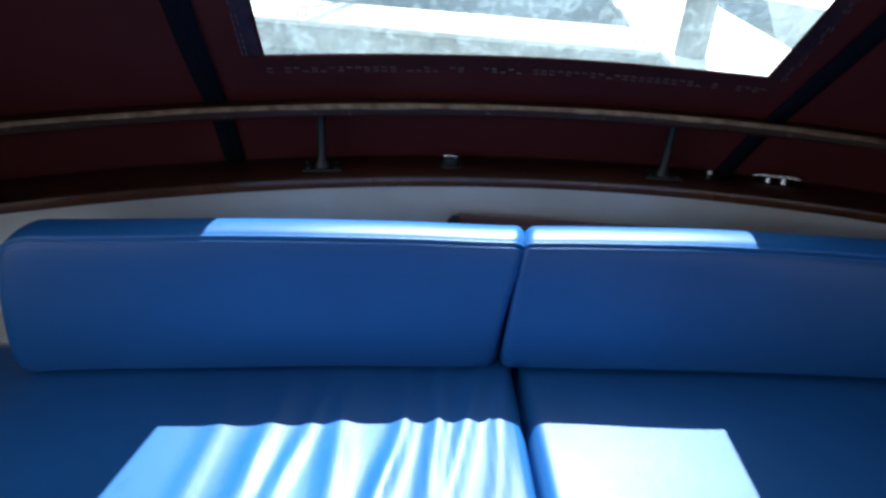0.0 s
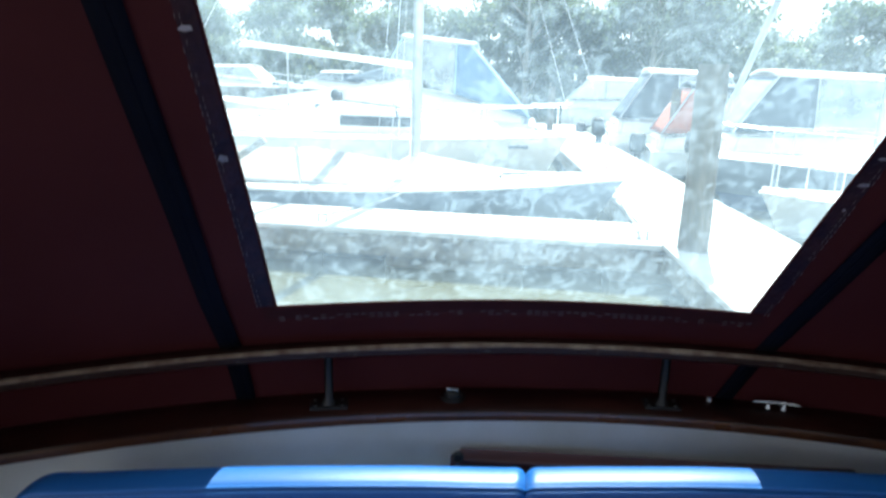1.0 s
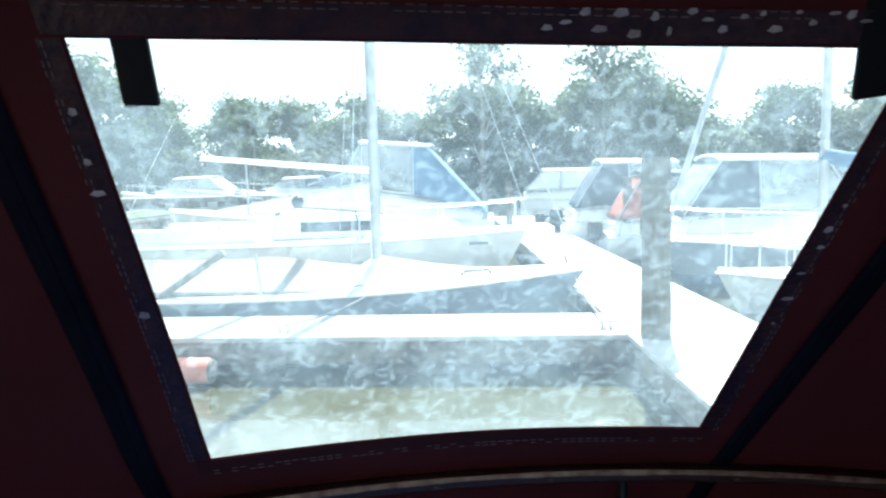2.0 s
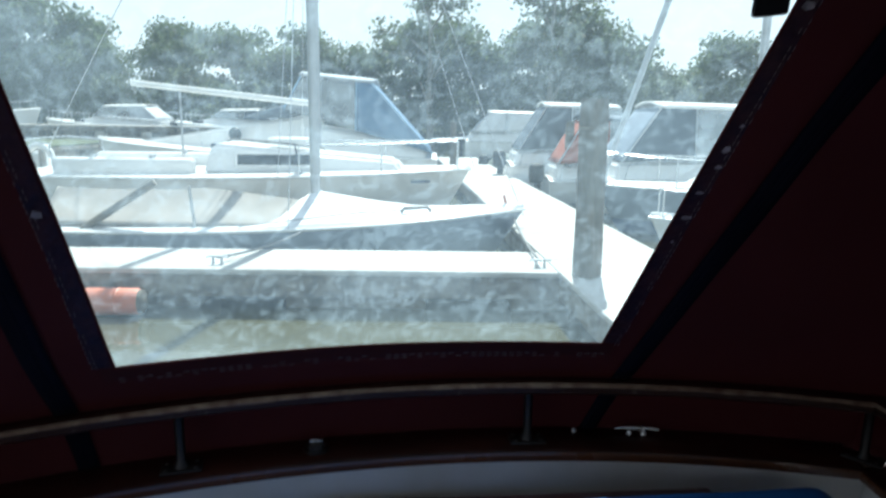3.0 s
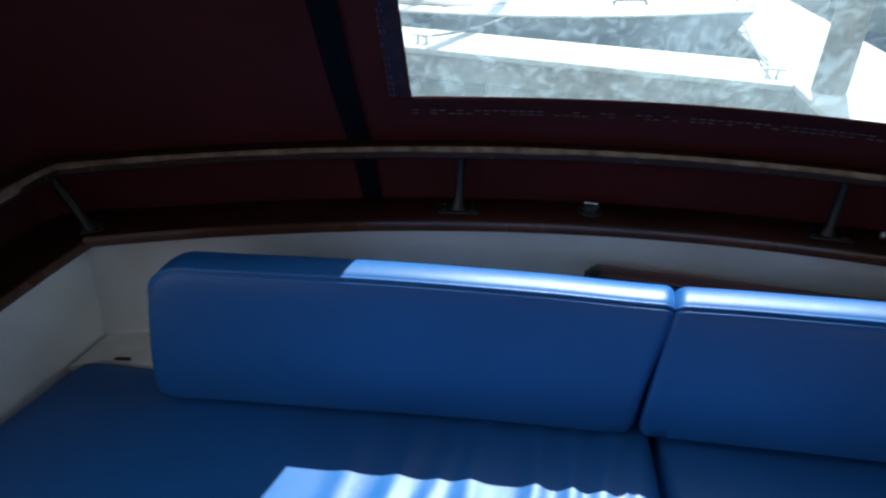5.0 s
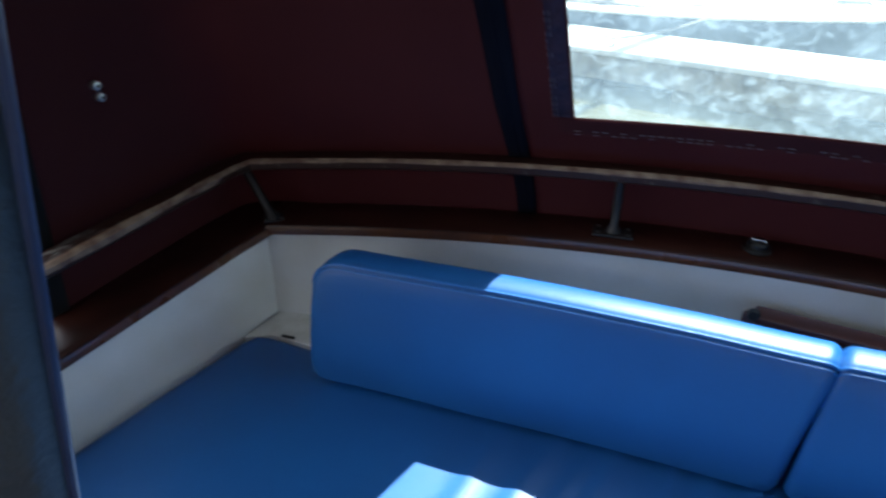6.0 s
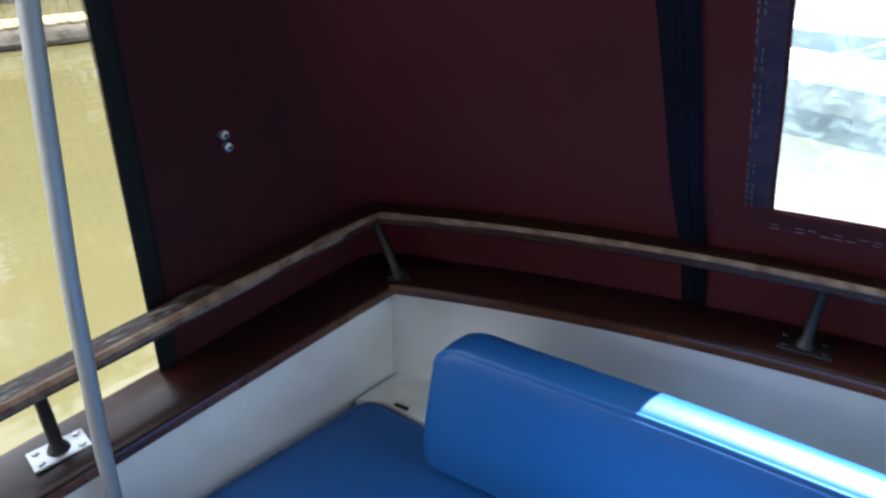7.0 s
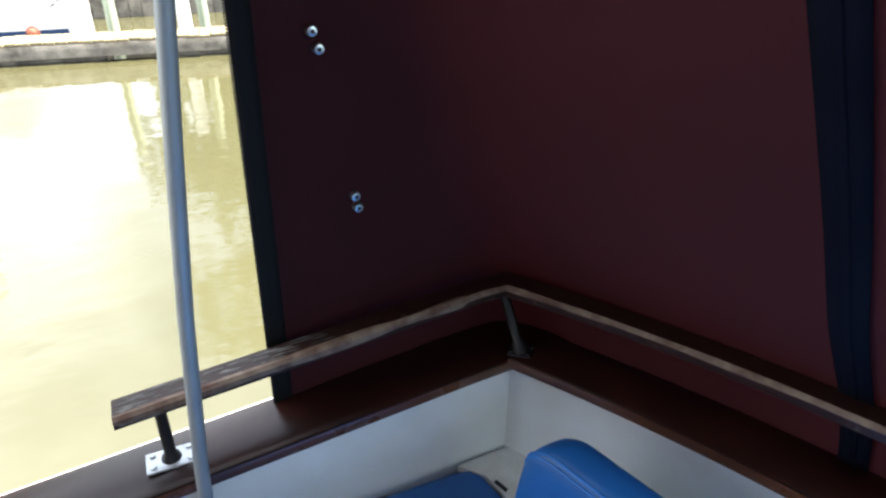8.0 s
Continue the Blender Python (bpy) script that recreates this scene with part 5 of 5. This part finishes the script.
for sgn in (-1, 1):
    part("side_window", boxed((-0.15, sgn * 0.585, 1.48), (0.9, 0.03, 0.36), 0.012, pose(0, 0, 0, sgn * 7, 0, -sgn * 4)), TINTED, G)

def ball_fender(x, y, z, r, mat, label):
    ob = thing("fender", label, "fender", (x, y, z))
    bm = bmesh.new()
    bmesh.ops.create_uvsphere(bm, u_segments=20, v_segments=14, radius=r)
    part("float", bm, mat, ob)
    part("eye", tubed([(0, 0, r * 0.9), (0, 0, r * 1.2)], [r * 0.25, r * 0.15], 10), mat, ob)


ball_fender(-11.3, -0.05, 0.24, 0.11, ORANGE, "round red fender hung on the moored runabout")
fender = thing("dock_float", "faded orange plastic float with grey end against the dock", "float", (-2.98, 6.62, 0.155), turn=1)
part("drum", tubed([(-0.46, 0, 0), (-0.45, 0, 0), (-0.40, 0, 0), (0.34, 0, 0), (0.37, 0, 0)], [0.03, 0.10, 0.135, 0.135, 0.125], 24), ORANGE, fender)
part("end_cap", tubed([(0.36, 0, 0), (0.40, 0, 0), (0.42, 0, 0)], [0.122, 0.115, 0.06], 20), BEAM, fender)
for x in (-0.25, 0.16):
    part("moulded_rib", tubed([(x - 0.02, 0, 0), (x, 0, 0), (x + 0.02, 0, 0)], [0.134, 0.142, 0.134], 24), ORANGE, fender)


# ---- mooring lines ----
def line(a, b, sag, label="thin grey mooring rope between boat and dock"):
    a, b = Vector(a), Vector(b)
    ob = thing("mooring_line", label, "rope", a)
    part("rope", tubed([(a.lerp(b, t) - Vector((0, 0, sag * 4 * t * (1 - t)))) - a for t in np.linspace(0, 1, 16)], 0.016, 8), ROPE, ob)


line((-1.95, 7.02, 0.53), (-1.3, 8.6, 0.56), 0.05)
line((1.45, 7.02, 0.53), (1.45, 9.4, 0.6), 0.06)


# ---- trees ----
def tree_mesh(seed, h, spread, leaves, size, airy, base=0.25):
    """Trunk and limbs, and leaf clumps gathered round the limbs' ends."""
    rnd = random.Random(seed)
    wood, crown = bmesh.new(), bmesh.new()
    lean = Vector((rnd.uniform(-0.05, 0.05), rnd.uniform(-0.05, 0.05), 0))
    tr = [Vector((0, 0, h * k)) + lean * h * k + Vector((rnd.uniform(-1, 1), rnd.uniform(-1, 1), 0)) * 0.02 * h * k for k in np.linspace(0, 0.9, 8)]
    tube(wood, tr, [h * 0.022 * (1 - 0.85 * k) for k in np.linspace(0, 1, 8)], 8)
    tips = []
    for i in range(15):
        k = base + (0.95 - base) * i / 14
        o = tr[min(6, int(k / 0.9 * 7))]
        a = i * 2.4 + rnd.uniform(-0.5, 0.5)
        r = spread * (1 - abs(k - 0.5) * 1.1) * rnd.uniform(0.65, 1.15)
        e = o + Vector((math.cos(a) * r, math.sin(a) * r, h * rnd.uniform(0.05, 0.22)))
        mid = o.lerp(e, 0.5) + Vector((0, 0, 0.05 * h))
        tube(wood, [o, mid, e], [h * 0.008, h * 0.005, h * 0.002], 6)
        tips += [(e, spread * 0.42), (mid, spread * 0.34)]
    tips.append((tr[-1] + Vector((0, 0, 0.06 * h)), spread * 0.4))
    for c, rad in tips:
        for _ in range(leaves):
            d = Vector((rnd.gauss(0, 1), rnd.gauss(0, 1), rnd.gauss(0, 0.8)))
            d = d.normalized() * rad * (rnd.random() ** airy)
            p = c + d
            a = Vector((rnd.gauss(0, 1), rnd.gauss(0, 1), rnd.gauss(0, 1))).normalized()
            b = a.cross(Vector((rnd.gauss(0, 1), rnd.gauss(0, 1), rnd.gauss(0, 1)))).normalized()
            s = size * rnd.uniform(0.6, 1.3)
            vs = [crown.verts.new(p + q) for q in (a * s, b * s * 0.6, -a * s, -b * s * 0.6)]
            crown.faces.new(vs)
    return wood, crown


TREES = []
for seed, h, spread, leaves, size, airy, leaf, bark, lab in (
        (1, 9.0, 3.3, 200, 0.19, 0.55, LEAF, BARK, "broad leafy riverside tree on the far bank"),
        (2, 7.5, 3.0, 200, 0.19, 0.55, LEAF, BARK, "rounded dark green tree on the far bank"),
        (3, 10.5, 2.6, 100, 0.15, 0.75, LEAF_GREY, BARK_PALE, "tall airy willow with pale trunk on the bank"),
        (4, 5.5, 3.0, 200, 0.18, 0.55, LEAF_GREY, BARK, "bushy grey-green willow at the water's edge")):
    ob = thing("tree", lab, "tree", (0, 0, 0), group="trees on the far bank")
    wood, crown = tree_mesh(seed, h, spread, leaves, size, airy, 0.12 if seed == 4 else 0.25)
    part("trunk", wood, bark, ob)
    part("crown", crown, leaf, ob, smooth=False)
    TREES.append(ob)
rnd = random.Random(4)
spots = []
for i in range(46):
    x = -62 + 2.75 * i + rnd.uniform(-0.8, 0.8)
    spots.append((x, 45.5 + rnd.uniform(-1.5, 2.5), rnd.choice((0, 1, 1, 3)), rnd.uniform(0.62, 0.92)))
for i in range(34):
    x = -60 + 3.6 * i + rnd.uniform(-1, 1)
    spots.append((x, 43.5 + rnd.uniform(-1.0, 0.5), 3, rnd.uniform(0.5, 0.8)))
spots += [(0.1, 41.9, 2, 1.12), (7.5, 42.3, 2, 1.12), (-26, 44.5, 0, 1.05), (-32, 44.5, 0, 1.15), (10.5, 44, 0, 0.9)]
# the near western bank
spots += [(-20.5, 6.4, 0, 1.25), (-19.0, 4.9, 3, 1.0), (-19.5, 10.5, 1, 1.4), (-20.5, 14.8, 0, 1.3), (-23.0, -7.2, 0, 1.1), (-24.5, -12.0, 1, 1.3)]
used = set()
for x, y, k, sc in spots:
    m = pose(x, y, (bank_height(x, y) if y > 41 else 1.1) - 0.15, 0, 0, rnd.uniform(0, 360))
    if k in used:
        t = copy_thing(TREES[k], m)
    else:
        t = TREES[k]
        t.matrix_world = m
        used.add(k)
    t.scale = (sc, sc, sc)

# ---- dock planks ----
random.seed(12)
for ob, L, width, top in DOCKS[:2]:
    n = round(L / 5.8)
    for i in range(n):
        part("deck_slab", boxed(((i + 0.5) * L / n, 0, top - 0.03), (L / n - 0.012, width + 0.04, 0.06), 0.012), CONCRETE, ob)
for d in DOCKS[2:]:
    far = d[0].name.startswith("far_dock")
    planks(d, PLANK_CREAM if far else PLANK, 0.03 if far else 0.012)
